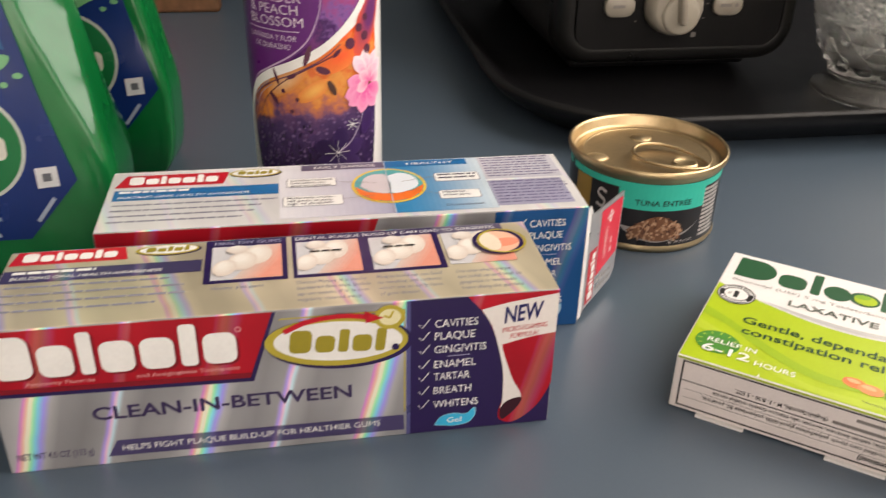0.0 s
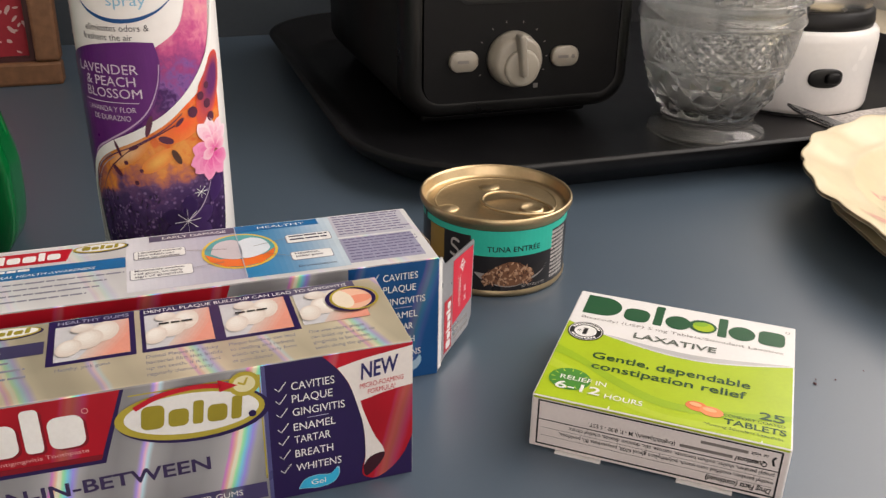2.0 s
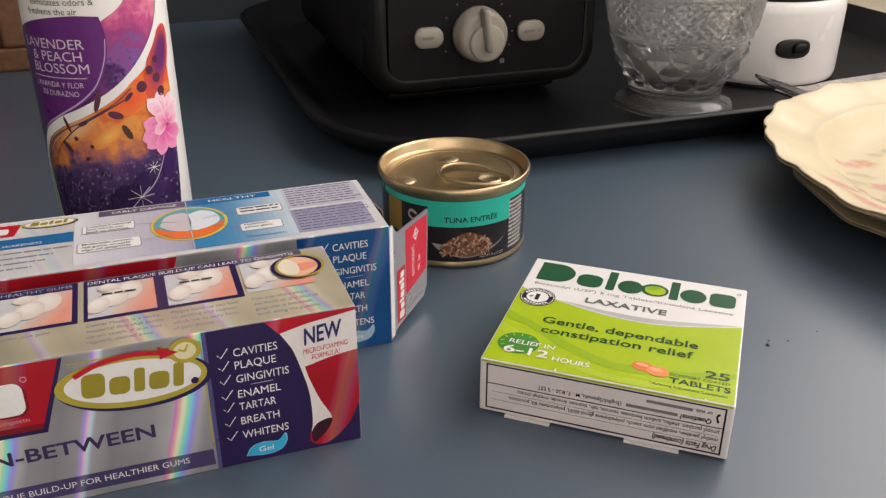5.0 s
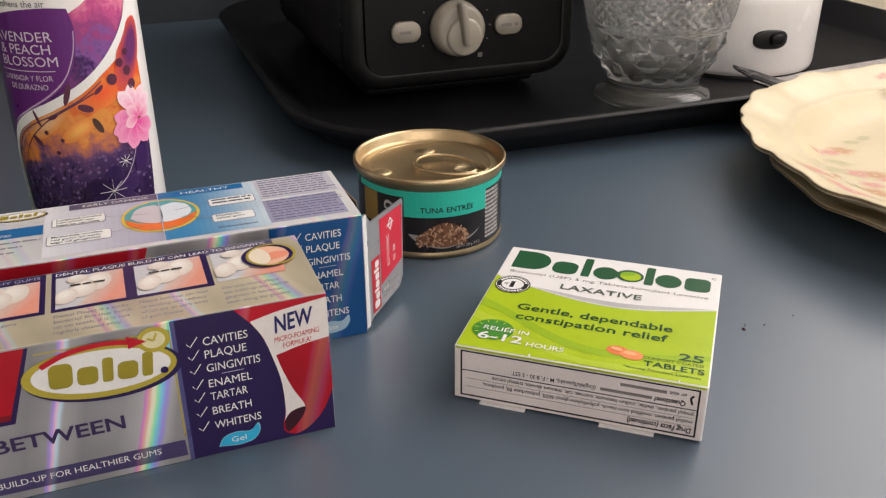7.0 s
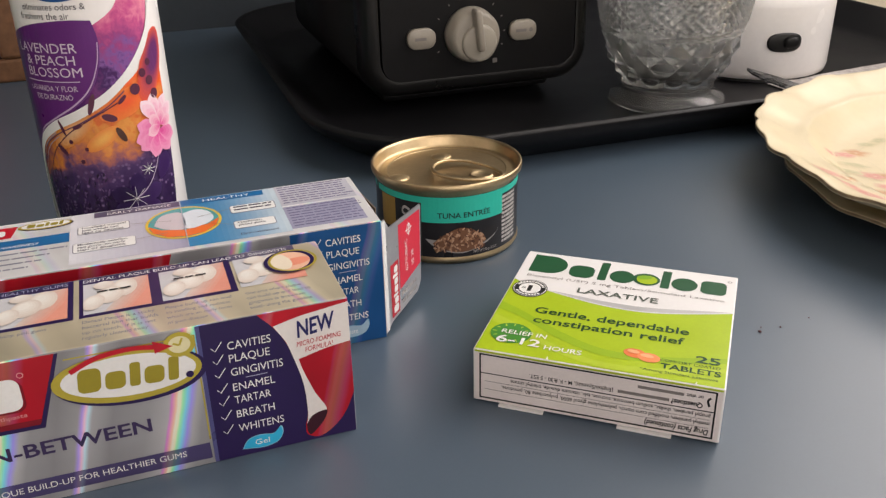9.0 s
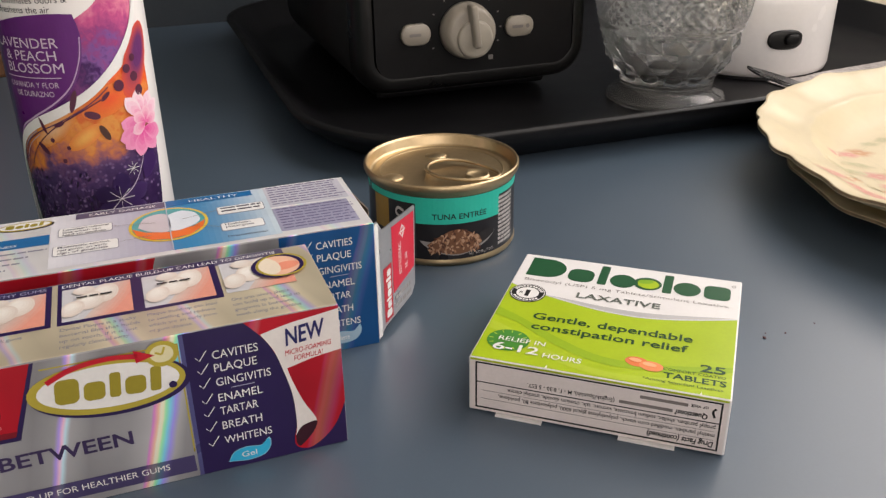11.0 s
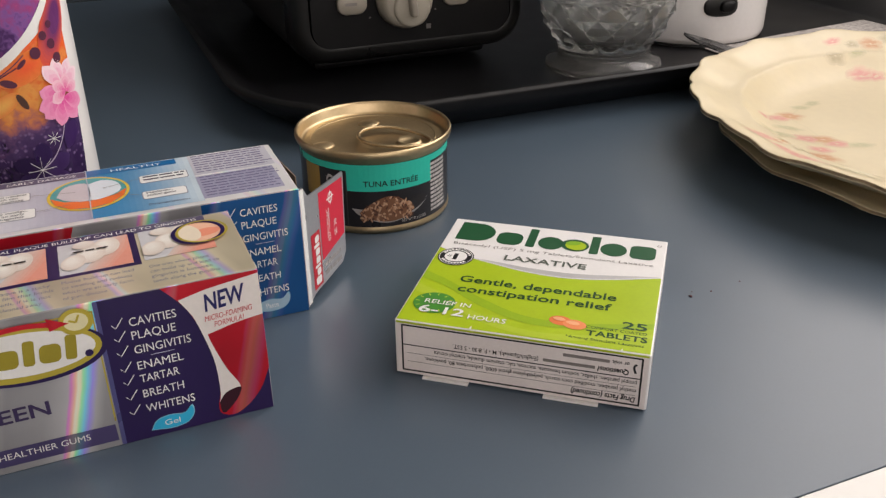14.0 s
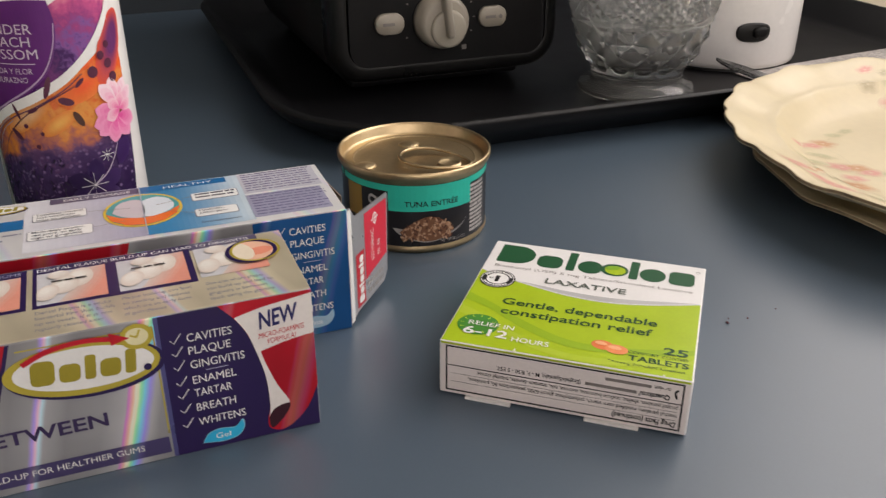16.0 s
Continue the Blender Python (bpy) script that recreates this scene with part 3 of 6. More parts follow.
# -- toothpaste box with blue front and an open end flap --
def paste_box():
    w, d, h = 162.1, 46.1, 48.0
    t = thing("toothpaste_box", pose(-0.1777, 0.0499, 0, 0, 0, -0.14), "white and blue toothpaste carton with its red end flap open", "toothpaste box", "toothpaste boxes")
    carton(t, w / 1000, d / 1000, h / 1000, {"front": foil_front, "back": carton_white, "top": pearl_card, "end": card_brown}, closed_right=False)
    p = Printer(t, box_face((0, 0, h / 1000), (1, 0, 0), (0, 1, 0)))
    p.put("brand_panel", [[(2.0, 33.0), (38.6, 33.0), (40.4, 42.6), (5.0, 42.6)]], RED, 1, "small red brand panel")
    p.put("brand_mark", word_shapes(6.4, 36.6, 34.8, 41.4, BRAND, (0, 2, 5)), WHITE, 2)
    emblem(p, 49.6, 40.6, 9.0, 3.4, 0, 1)
    p.put("print", [rect(2.4, 22.6, 57.8, 30.6)], BLUE, 1, "blue heading strip")
    p.put("print", bars(4, 28, 29.9, 1, 2, 1.7, 6, 0), WHITE, 2)
    p.letter([W("BUILDING ORAL HEALTH AWARENESS", 4, 24.0, 44, 1.9, 0, 0.2)], WHITE, 2)
    p.put("fine_print", bars(3, 57.5, 19.4, 4, 4.0, 1.0, 31, 0.25, 5.0), PALE_TEXT, 1)
    # two halves: greyish violet and blue
    for i in range(16):
        k = i / 15
        p.put("print", [rect(58 + i * 2.4, 3.0, 58 + (i + 1) * 2.4, 45.6)], ink("fade_violet_%d" % i, (0.66 - 0.32 * k, 0.66 - 0.32 * k, 0.70 - 0.24 * k)), 1, "pale violet printed field")
    for i in range(18):
        k = i / 17
        p.put("print", [rect(96.4 + i * 1.95, 3.0, 96.4 + (i + 1) * 1.95, 45.6)], ink("fade_blue_%d" % i, (0.02 + 0.5 * k ** 2, 0.20 + 0.42 * k ** 2, 0.42 + 0.27 * k ** 2)), 1, "blue printed field")
    p.put("print", [rect(66, 40.2, 96.2, 45.0)], VIOLET_GREY, 2)
    p.put("print", [rect(96.6, 40.2, 127, 45.0)], BLUE, 2)
    p.letter([W("EARLY DAMAGE", 70.5, 41.4, 22.5, 2.1)], WHITE, 3)
    p.letter([W("HEALTHY", 104.5, 41.4, 17.5, 2.1)], WHITE, 3)
    p.put("print", [oval(96.2, 24.6, 13.2, 14.2, 40)], ink("ring_gold", (0.72, 0.50, 0.05)), 3, "round gold-rimmed tooth picture")
    p.put("print", [oval(96.2, 24.6, 12.2, 13.1, 40)], ink("ring_green", (0.08, 0.35, 0.36)), 4)
    p.put("print", [[(84.0, 24.0), (85.4, 18.0), (90.0, 13.0), (96.2, 11.5), (102.4, 13.0), (107.0, 18.0), (108.4, 24.0), (104, 19.5), (96.2, 17.4), (88.5, 19.5)]], ink("ring_orange", (0.78, 0.16, 0.02)), 5)
    p.put("print", [smooth_line([(86.0, 24.0), (88.0, 31.0), (92.0, 33.8), (96.1, 32.0), (96.1, 18.4), (90.0, 19.4), (86.0, 24.0)], 4)[:-1]], ink("tooth_grey", (0.56, 0.52, 0.55)), 6)
    p.put("print", [smooth_line([(96.3, 32.0), (101.0, 34.2), (105.4, 31.0), (106.6, 24.0), (102.6, 19.2), (96.3, 18.4), (96.3, 32.0)], 4)[:-1]], ink("tooth_blue_white", (0.68, 0.74, 0.8)), 6)
    p.put("print", [rect(96.0, 3.2, 96.35, 45.4)], ink("seam_pale", (0.42, 0.46, 0.54)), 7)
    for x0, y0, x1, y1, rows in ((60.4, 26.4, 78.0, 33.6, 3), (59.0, 11.4, 79.6, 19.4, 3), (113.0, 25.8, 129.6, 33.0, 2), (112.6, 11.6, 127.4, 18.4, 2)):
        p.put("caption_box", [rrect(x0, y0, x1, y1, 1.2)], PALE_TEXT, 2)
        p.put("caption_box", [rrect(x0 + 0.3, y0 + 0.3, x1 - 0.3, y1 - 0.3, 1.0)], WHITE, 3, "white caption box")
        lines = {60: ("Localized mineral", "loss which can", "lead to cavities"), 59: ("Moderately swollen,", "red gums, an early", "sign of gingivitis"), 113: None, 112: ("Healthier,", "pinker gums")}[int(x0)]
        if lines:
            p.letter([W(words, x0 + 1.6, y1 - 2.3 - 2.2 * k, len(words) * 0.86, 1.5, 0, 0, 0.012) for k, words in enumerate(lines)], DARK_TEXT, 4)
        else:
            p.put("fine_print", bars(x0 + 1.4, x1 - 1, y1 - 1.2, rows, 2.6, 1.1, int(x0), 0.2, 4.0), DARK_TEXT, 4)
    p.put("print", [ribbon([(78.2, 29.0), (92, 26.4)], 0.25), ribbon([(113, 29.6), (101, 26.4)], 0.25), ribbon([(79.8, 15.0), (90, 16.4)], 0.25), ribbon([(112.4, 15.0), (104, 20)], 0.25)], GREY_TEXT, 8)
    p.put("print", [rect(131.4, 4.4, 158.6, 24.6)], ink("pearl_violet", (0.34, 0.34, 0.46)), 1, "violet fine-print field")
    p.put("print", [rect(131.4, 26.0, 160.0, 45.2)], ink("pearl_pale", (0.52, 0.52, 0.58)), 1, "pale fine-print field")
    p.put("fine_print", bars(132.6, 160.0, 44.6, 8, 2.25, 0.8, 41, 0.12, 3.6), ink("violet_text", (0.13, 0.11, 0.22)), 2)
    p.put("fine_print", bars(132.6, 159.6, 23.6, 8, 2.35, 0.8, 42, 0.12, 3.6), ink("violet_text", (0.13, 0.11, 0.22)), 2)
    p.letter([W("Dramatization", 114.0, 6.2, 13.0, 1.6)], DARK_TEXT, 2)
    f = Printer(t, box_face((0, 0, 0), (1, 0, 0), (0, 0, 1)))
    f.put("brand_panel", [[(0.3, 47.8), (90.0, 47.8), (82.0, 24.0), (0.3, 24.0)]], red_foil, 1, "glossy red brand panel")
    f.put("brand_mark", word_shapes(5, 72, 29.2, 42.2, BRAND, (0, 2, 5)), WHITE, 2)
    emblem(f, 108, 32, 19, 9, 0, 1)
    f.put("print", [rect(129.4, 0.2, 161.9, 47.8)], blue_foil, 1, "deep blue panel")
    check_list(f, 141.6, 3, 1.075)
    drop_mark(f, 149.0, 5.6, "Paste", ink("pale_steel", (0.35, 0.5, 0.62)), 3)
    # the open end: a flap hinged on the front panel's edge, bent back
    hinge = Vector((w / 1000, 0.0002, 0))
    way = Vector((0.0232, 0.0264, 0)).normalized()
    up = Vector((0, 0, 1))
    out = way.cross(up)
    flap = bmesh.new()
    outline = [(0, 1.0), (0, 47.4), (2.5, 47.2), (6.0, 42.6), (34.0, 40.8), (34.6, 39.6), (33.2, 8.0), (30.0, 4.6), (6, 3.4)]
    low = [flap.verts.new(hinge + way * (a / 1000) + up * (b / 1000)) for a, b in outline]
    high = [flap.verts.new(v.co - out * 0.0005) for v in low]
    flap.faces.new(low)
    flap.faces.new(high[::-1])
    for i in range(len(low)):
        j = (i + 1) % len(low)
        flap.faces.new((low[i], low[j], high[j], high[i]))
    fl = part("end_flap", flap, foil, t, "open silver end flap with red print")
    e = Printer(fl, box_face(hinge, way, up))
    e.put("print", [rect(0.2, 1.4, 3.0, 46.8)], WHITE, 1, "bare white folded edge")
    e.put("print", [[(13.5, 13.4), (32.6, 16.0), (33.4, 38.9), (13.5, 40.4)]], ink("bright_red", (0.62, 0.015, 0.045)), 1, "bright red printed field")
    e.put("brand_panel", [rect(5.6, 4.8, 12.6, 27.0)], RED, 1)
    e.put("brand_mark", [moved(s, lambda x, y: (11.4 - y, 6 + x)) for s in word_shapes(0, 19.5, 0, 4.2, BRAND, (0, 2, 5))], WHITE, 2)
    e.letter([W("6271US56C", 21.0, 18.6, 13.0, 2.4, 90), W("SE 38", 26.4, 18.6, 6.5, 2.2, 90)], WHITE, 2)
    e.put("print", hoop(22.6, 35.2, 1.8, 2.2, 0.5, 16) + [ribbon([(22.6, 32.4), (22.6, 37.8)], 0.5), ribbon([(25.4, 35.2), (19.6, 35.2)], 0.5)], WHITE, 2)
    e.put("print", bars(15, 31, 11.5, 2, 3.4, 1.6, 77, 0.2), ink("flap_grey", (0.4, 0.38, 0.37)), 1)
    # far side dust flap, half folded in
    dust = bmesh.new()
    pts = [(w / 1000, d / 1000 - 0.0004, 0.002), (w / 1000, d / 1000 - 0.0004, 0.046), (w / 1000 + 0.006, d / 1000 - 0.016, 0.040), (w / 1000 + 0.006, d / 1000 - 0.016, 0.006)]
    a = [dust.verts.new(q) for q in pts]
    b = [dust.verts.new(Vector(q) + Vector((-0.0004, -0.0003, 0))) for q in pts]
    dust.faces.new(a)
    dust.faces.new(b[::-1])
    for i in range(4):
        dust.faces.new((a[i], a[(i + 1) % 4], b[(i + 1) % 4], b[i]))
    part("dust_flap", dust, card_brown, t, "bare brown dust flap")
    return t


# -- medicine box --
def medicine_box():
    w, d, h = 79.3, 75.9, 20.5
    t = thing("medicine_box", pose(0, 0, 0, 0, 0, -38.5), "green and white carton of tablets lying flat on the counter", "medicine box")
    part("body", block(0, w / 1000, 0, d / 1000, 0.0006, h / 1000, 0.0005, 2), carton_white, t)
    for a, b in ((9, 24), (48, 65)):
        part("bottom_tab", block(a / 1000, b / 1000, -0.0012, 0.004, 0.0, 0.0006), carton_white, t, "white card tab edge")
    p = Printer(t, box_face((0, 0, h / 1000), (1, 0, 0), (0, 1, 0)))
    green = ink("lime_green", (0.39, 0.53, 0.012), 0.35)
    deep = ink("bottle_green", (0.012, 0.085, 0.03))
    edge = smooth_line([(0.5, 51.0), (8, 47.4), (20, 43.6), (34, 40.2), (48, 39.4), (62, 42.0), (78.8, 47.4)], 6)
    p.put("print", [[(78.8, 0.5), (78.8, 47.4)] + edge[::-1][1:] + [(0.5, 0.5)]], green, 1, "lime green printed field")
    silver_edge = [(x, y + 0.1 + 3.6 * math.sin(math.pi * min(max((x - 14) / 66, 0), 1)) ** 0.7) for x, y in edge]
    p.put("print", [silver_edge + edge[::-1]], ink("soft_silver", (0.52, 0.52, 0.52), 0.35, 0.2), 1, "soft silver band")
    p.put("print", [ribbon([(x, y + 0.2) for x, y in edge], 0.7)], ink("pale_silver", (0.7, 0.7, 0.7)), 2)
    sw = ink("sweep_green", (0.30, 0.46, 0.012))
    p.put("print", [smooth_line([(0.6, 33), (10, 28), (24, 19), (40, 12), (58, 12.5), (78.7, 17.5)], 6) + smooth_line([(78.7, 14.5), (58, 9.0), (40, 8.0), (24, 14.5), (10, 24), (0.6, 28)], 6)], sw, 2, "darker green sweep")
    p.put("print", [smooth_line([(0.6, 24), (12, 18), (28, 8), (44, 4), (62, 6.5), (78.7, 11.5)], 6) + smooth_line([(78.7, 9), (62, 3.0), (44, 0.8), (28, 4.5), (12, 13.5), (0.6, 19)], 6)], ink("sweep_pale", (0.43, 0.56, 0.03)), 2, "paler green sweep")
    # brand mark in plain shapes
    D = [(3.6, 58.8), (10.5, 58.8)] + [(10.5 + 6.8 * math.cos(radians(a)), 66.0 + 7.2 * math.sin(radians(a))) for a in range(-90, 91, 12)] + [(3.6, 73.2)]
    p.put("brand_mark", [D, rrect(18.6, 58.8, 28.0, 68.6, 3.4), rrect(29.6, 59.0, 32.8, 73.6, 0.6), oval(38.4, 63.8, 4.6, 5.0, 22), rrect(52.6, 59.2, 55.8, 73.0, 0.6), oval(61.0, 64.2, 4.7, 5.0, 22), rrect(66.8, 59.4, 75.8, 69.4, 2.4)], deep, 1, "dark green word-like mark of plain shapes")
    p.put("brand_mark", [oval(47.2, 64.2, 5.0, 4.7, 28)], deep, 2, "green ball in the mark")
    p.put("brand_mark", [oval(47.5, 63.9, 3.8, 3.4, 24)], green, 3)
    p.put("brand_mark", [oval(46.4, 65.4, 2.8, 1.6, 18, 15)], ink("mid_green", (0.23, 0.44, 0.02)), 4)
    p.put("brand_mark", hoop(76.6, 71.0, 0.8, 0.8, 0.25, 12), GREY_TEXT, 1)
    p.letter([W("Bisacodyl (USP) 5 mg Tablets/Stimulant Laxative", 4.2, 54.8, 71.4, 1.9)], GREY_TEXT, 1)
    p.letter([W("LAXATIVE", 24.6, 47.0, 28.8, 3.7, 0, 0, 0.012)], ink("dark_grey_green", (0.10, 0.12, 0.10)), 3)
    p.put("badge", [oval(7.8, 45.0, 6.4, 6.6, 36)], BLACK, 3, "black and white round badge")
    p.put("badge", hoop(7.8, 45.0, 6.0, 6.2, 0.25, 30), WHITE, 4)
    p.put("badge", [oval(7.8, 45.0, 4.0, 4.0, 28)], WHITE, 4)
    p.put("badge", [[(7.8 + r * math.cos(radians(a + da)), 45.0 + r * math.sin(radians(a + da))) for r, da in ((4.5, -5), (5.4, -5), (5.4, 5), (4.5, 5))] for a in list(range(25, 160, 13)) + list(range(215, 330, 13))], WHITE, 4)
    p.letter([W("#", 4.8, 44.2, 1.5, 1.6), W("1", 7.0, 42.6, 1.5, 4.6, 0, 0, 0.012)], BLACK, 5)
    p.letter([W("Gentle, dependable", 13.4, 28.4, 52.4, 4.2, 0, 0, 0.014), W("constipation relief", 14.4, 21.9, 50.4, 4.2, 0, 0, 0.014)], ink("forest_green", (0.014, 0.065, 0.02)), 3)
    p.put("print", [oval(9.4, 12.6, 6.9, 6.4, 32)], ink("mid_green_dark", (0.06, 0.25, 0.03)), 3, "dark green dial")
    p.put("print", [ribbon([(9.4 + 4.9 * math.cos(radians(a)), 12.6 + 4.5 * math.sin(radians(a))), (9.4 + 6.3 * math.cos(radians(a)), 12.6 + 5.8 * math.sin(radians(a)))], 0.35) for a in range(0, 360, 30)], ink("pale_green", (0.46, 0.62, 0.06)), 4)
    p.letter([W("RELIEF IN", 6.2, 12.0, 15.2, 2.5, 0, 0, 0.006), W("6-12", 5.6, 6.3, 14.8, 4.3, 0, 0, 0.016), W("HOURS", 22.0, 5.6, 12.2, 2.7, 0, 0, 0.006)], WHITE, 5)
    p.put("print", [oval(50.4, 12.2, 3.6, 2.7, 24, -8)], ink("pill_orange", (0.75, 0.20, 0.06)), 3, "two orange printed tablets")
    p.put("print", [oval(55.0, 10.8, 3.7, 2.7, 24, -8)], ink("pill_orange_light", (0.8, 0.27, 0.10)), 4)
    p.put("print", [oval(49.9, 12.9, 2.0, 1.0, 16, -8), oval(54.4, 11.5, 2.2, 1.0, 16, -8)], ink("pill_pale", (0.85, 0.42, 0.22)), 5)
    p.letter([W("25", 69.2, 12.6, 7.6, 4.0, 0, 0, 0.022), W("COMFORT COATED", 58.6, 10.1, 18.4, 1.5), W("TABLETS", 59.0, 6.1, 18.4, 3.0, 0, 0, 0.02), W("*Among Stimulant Laxatives", 53.2, 3.4, 23.4, 1.4)], ink("forest_green", (0.014, 0.065, 0.02)), 3)
    # a nick of bare card on the front edge
    p.each("worn_edge", [[(24.0, 0.1), (24.8, 0.1), (24.6, 1.8), (24.3, 1.8)], [(70.2, 0.1), (70.8, 0.1), (70.6, 1.4)]], WHITE, 4, "small worn nicks of bare card")
    f = Printer(t, box_face((0, 0, 0), (1, 0, 0), (0, 0, 1)))
    f.put("print", [rect(0.6, 1.0, 78.7, 20.0)], ink("pinkish_white", (0.76, 0.70, 0.68)), 1, "pinkish white printed panel")
    f.put("print", [rect(0.6, 19.6, 78.7, 20.3)], green, 2)
    f.put("facts_frame", frame_lines(2.2, 1.9, 77.2, 19.2, 0.55), BLACK, 2, "black facts frame")
    f.put("facts_frame", [rect(2.2, 11.6, 77.2, 11.95), rect(4.0, 8.7, 75.6, 8.82), rect(4.0, 5.6, 75.6, 5.72)], BLACK, 2)
    f.letter([W("Drug Facts (continued)", 75.8, 4.9, 19.4, 2.0, 180, 0.2, 0.025)], BLACK, 2)
    f.letter([W("methyl paraben, modified corn starch, polyethylene glycol 6000, polysorbate 80, povidone,", 75.8, 7.9, 66.0, 1.5, 180, 0, 0.008), W("propyl paraben, shellac, sodium benzoate, sucrose, talc, titanium dioxide, triethyl citrate", 75.8, 10.8, 63.0, 1.5, 180, 0, 0.008)], BLACK, 2)
    f.letter([W("Questions?", 73.2, 14.3, 9.4, 1.8, 180, 0.15, 0.03), W("(English/Spanish), M - F, 8:30 - 5 EST.", 46.0, 14.3, 27.0, 1.5, 180, 0, 0.01), W("or visit", 73.2, 17.2, 5.0, 1.45, 180, 0, 0.01)], BLACK, 2)
    f.put("fine_print", [rect(47.4, 13.1, 63.2, 14.2), rect(53.4, 16.0, 67.4, 17.1)], GREY_TEXT, 2)
    f.put("print", [ribbon(smooth_line([(75.4, 16.8), (74.6, 15.6), (75.2, 13.6)], 4), 0.7)], BLACK, 2)
    r = Printer(t, box_face((w / 1000, 0, 0), (0, 1, 0), (0, 0, 1)))
    r.put("facts_frame", frame_lines(2.0, 1.9, 73.8, 19.0, 0.5), BLACK, 1)
    r.put("fine_print", bars(4, 72, 17.4, 6, 2.6, 1.1, 91), GREY_TEXT, 1)
    return t


# -- tin of cat food --
def food_can():
    t = thing("food_can", pose(0.037, 0.1284, 0, 0, 0, 0), "small gold pull-ring food tin with a black and teal label", "food can")
    body = [(0.0, 0.0012), (0.028, 0.0012), (0.0300, 0.0), (0.0318, 0.0002), (0.0326, 0.0016), (0.0326, 0.0026), (0.0321, 0.0034), (0.0321, 0.0316), (0.0326, 0.0324), (0.0331, 0.0334), (0.0338, 0.0342), (0.0341, 0.0352), (0.0341, 0.0366), (0.0337, 0.0373), (0.0330, 0.0372), (0.0324, 0.0362), (0.0318, 0.0330), (0.0312, 0.0320), (0.0295, 0.0322), (0.0285, 0.0326), (0.0270, 0.0324), (0.0, 0.0324)]
    bm = lathe(body[1:-1], 112, caps=True)
    part("tin", bm, gold, t, "gold lacquered tin with a rolled rim", smooth=True)
    lab = lathe([(0.03222, 0.0034), (0.03225, 0.0036), (0.03225, 0.0314), (0.03222, 0.0316)], 112)
    part("label", lab, ink("label_black", (0.016, 0.015, 0.017), 0.3), t, "glossy black paper label", smooth=True)
    cut = (4.0, None)
    p = Printer(t, drum_face(0.03226), cut)
    teal = ink("teal", (0.03, 0.50, 0.38), 0.35)
    p.put("print", [rect(-178, 28.6, 178, 31.5)], teal, 1, "teal band")
    p.put("print", [rect(-129.5, 19.8, -61.5, 28.8)], teal, 2, "teal name field")
    p.letter([W("TUNA ENTR\u00c9E", -117, 22.0, 42.5, 2.5, 0, 0, 0.012)], BLACK, 3)
    p.put("print", [rect(-130.4, 3.6, -129.4, 28.6)], ink("label_grey", (0.05, 0.05, 0.05)), 2)
    p.put("print", [rect(-171, 14, -153.5, 28.4)], ink("label_gold", (0.42, 0.26, 0.06), 0.35, 0.4), 1, "gold label corner")
    p.put("print", [ribbon(smooth_line([(-139, 24.5), (-144, 25.5), (-146, 23), (-140, 20.5), (-142, 17.8), (-147, 18.6)], 5), 1.3)], ink("label_text", (0.5, 0.48, 0.46)), 2)
    bowl = smooth_line([(-126.5, 12.0), (-122, 9.4), (-112, 6.6), (-98, 5.2), (-84, 7.0), (-72, 10.2), (-66.5, 13.6), (-74, 12.6), (-98, 12.0), (-118, 11.6)], 4)
    p.put("dish_print", [bowl], ink("dish_pale", (0.32, 0.31, 0.30)), 2, "pale dish")
    p.put("dish_print", [smooth_line([(-86, 12.2), (-74, 15.6), (-67, 13.4), (-73, 10.6), (-82, 8.6)], 4)], ink("dish_dark", (0.02, 0.018, 0.018)), 3)
    rnd = random.Random(4)
    tones = [ink("flake_a", (0.20, 0.095, 0.05)), ink("flake_b", (0.42, 0.23, 0.13)), ink("flake_c", (0.10, 0.04, 0.025)), ink("flake_d", (0.52, 0.33, 0.21))]
    p.put("dish_print", [smooth_line([(-121, 10.0), (-114, 13.4), (-104, 16.6), (-96, 17.2), (-86, 14.6), (-79, 11.0), (-84, 7.4), (-98, 5.8), (-112, 7.2), (-121, 10.0)], 4)[:-1]], tones[0], 3, "heap of tan fish flakes")
    for k, tone in enumerate(tones):
        flakes = []
        for i in range(44):
            a = rnd.uniform(-119, -80)
            top = 17.0 - ((a + 98) / 20.0) ** 2 * 6.2
            b = rnd.uniform(6.6, max(top, 7.4))
            flakes.append(oval(a, b, rnd.uniform(0.9, 1.7), rnd.uniform(0.4, 0.65), 7, rnd.uniform(-60, 60)))
        p.put("dish_print", flakes, tone, 4 + k)
    p.letter([W("NET WT 85 g (3 OZ)", -89, 4.6, 21, 1.3)], ink("label_text", (0.5, 0.48, 0.46)), 2)
    p.put("fine_print", bars(-62, -42, 27.6, 12, 1.9, 1.2, 8, 0.1, 4), ink("label_text", (0.5, 0.48, 0.46)), 2)
    # lid: beads, dimples, ring pull
    for r0 in (0.0272,):
        part("bead", lathe([(r0 - 0.0005, 0.0324), (r0, 0.0328), (r0 + 0.0005, 0.0324)], 80), gold, t, smooth=True)
    for x, y in ((0.0030, 0.0158), (-0.0236, -0.0030)):
        bm = lathe([(0.0052, 0.0323), (0.0040, 0.0329), (0.0022, 0.0334), (0.0003, 0.0335)], 24, caps=True)
        bmesh.ops.translate(bm, verts=bm.verts, vec=(x, y, 0))
        part("dimple", bm, gold, t, "raised round dimple", smooth=True)
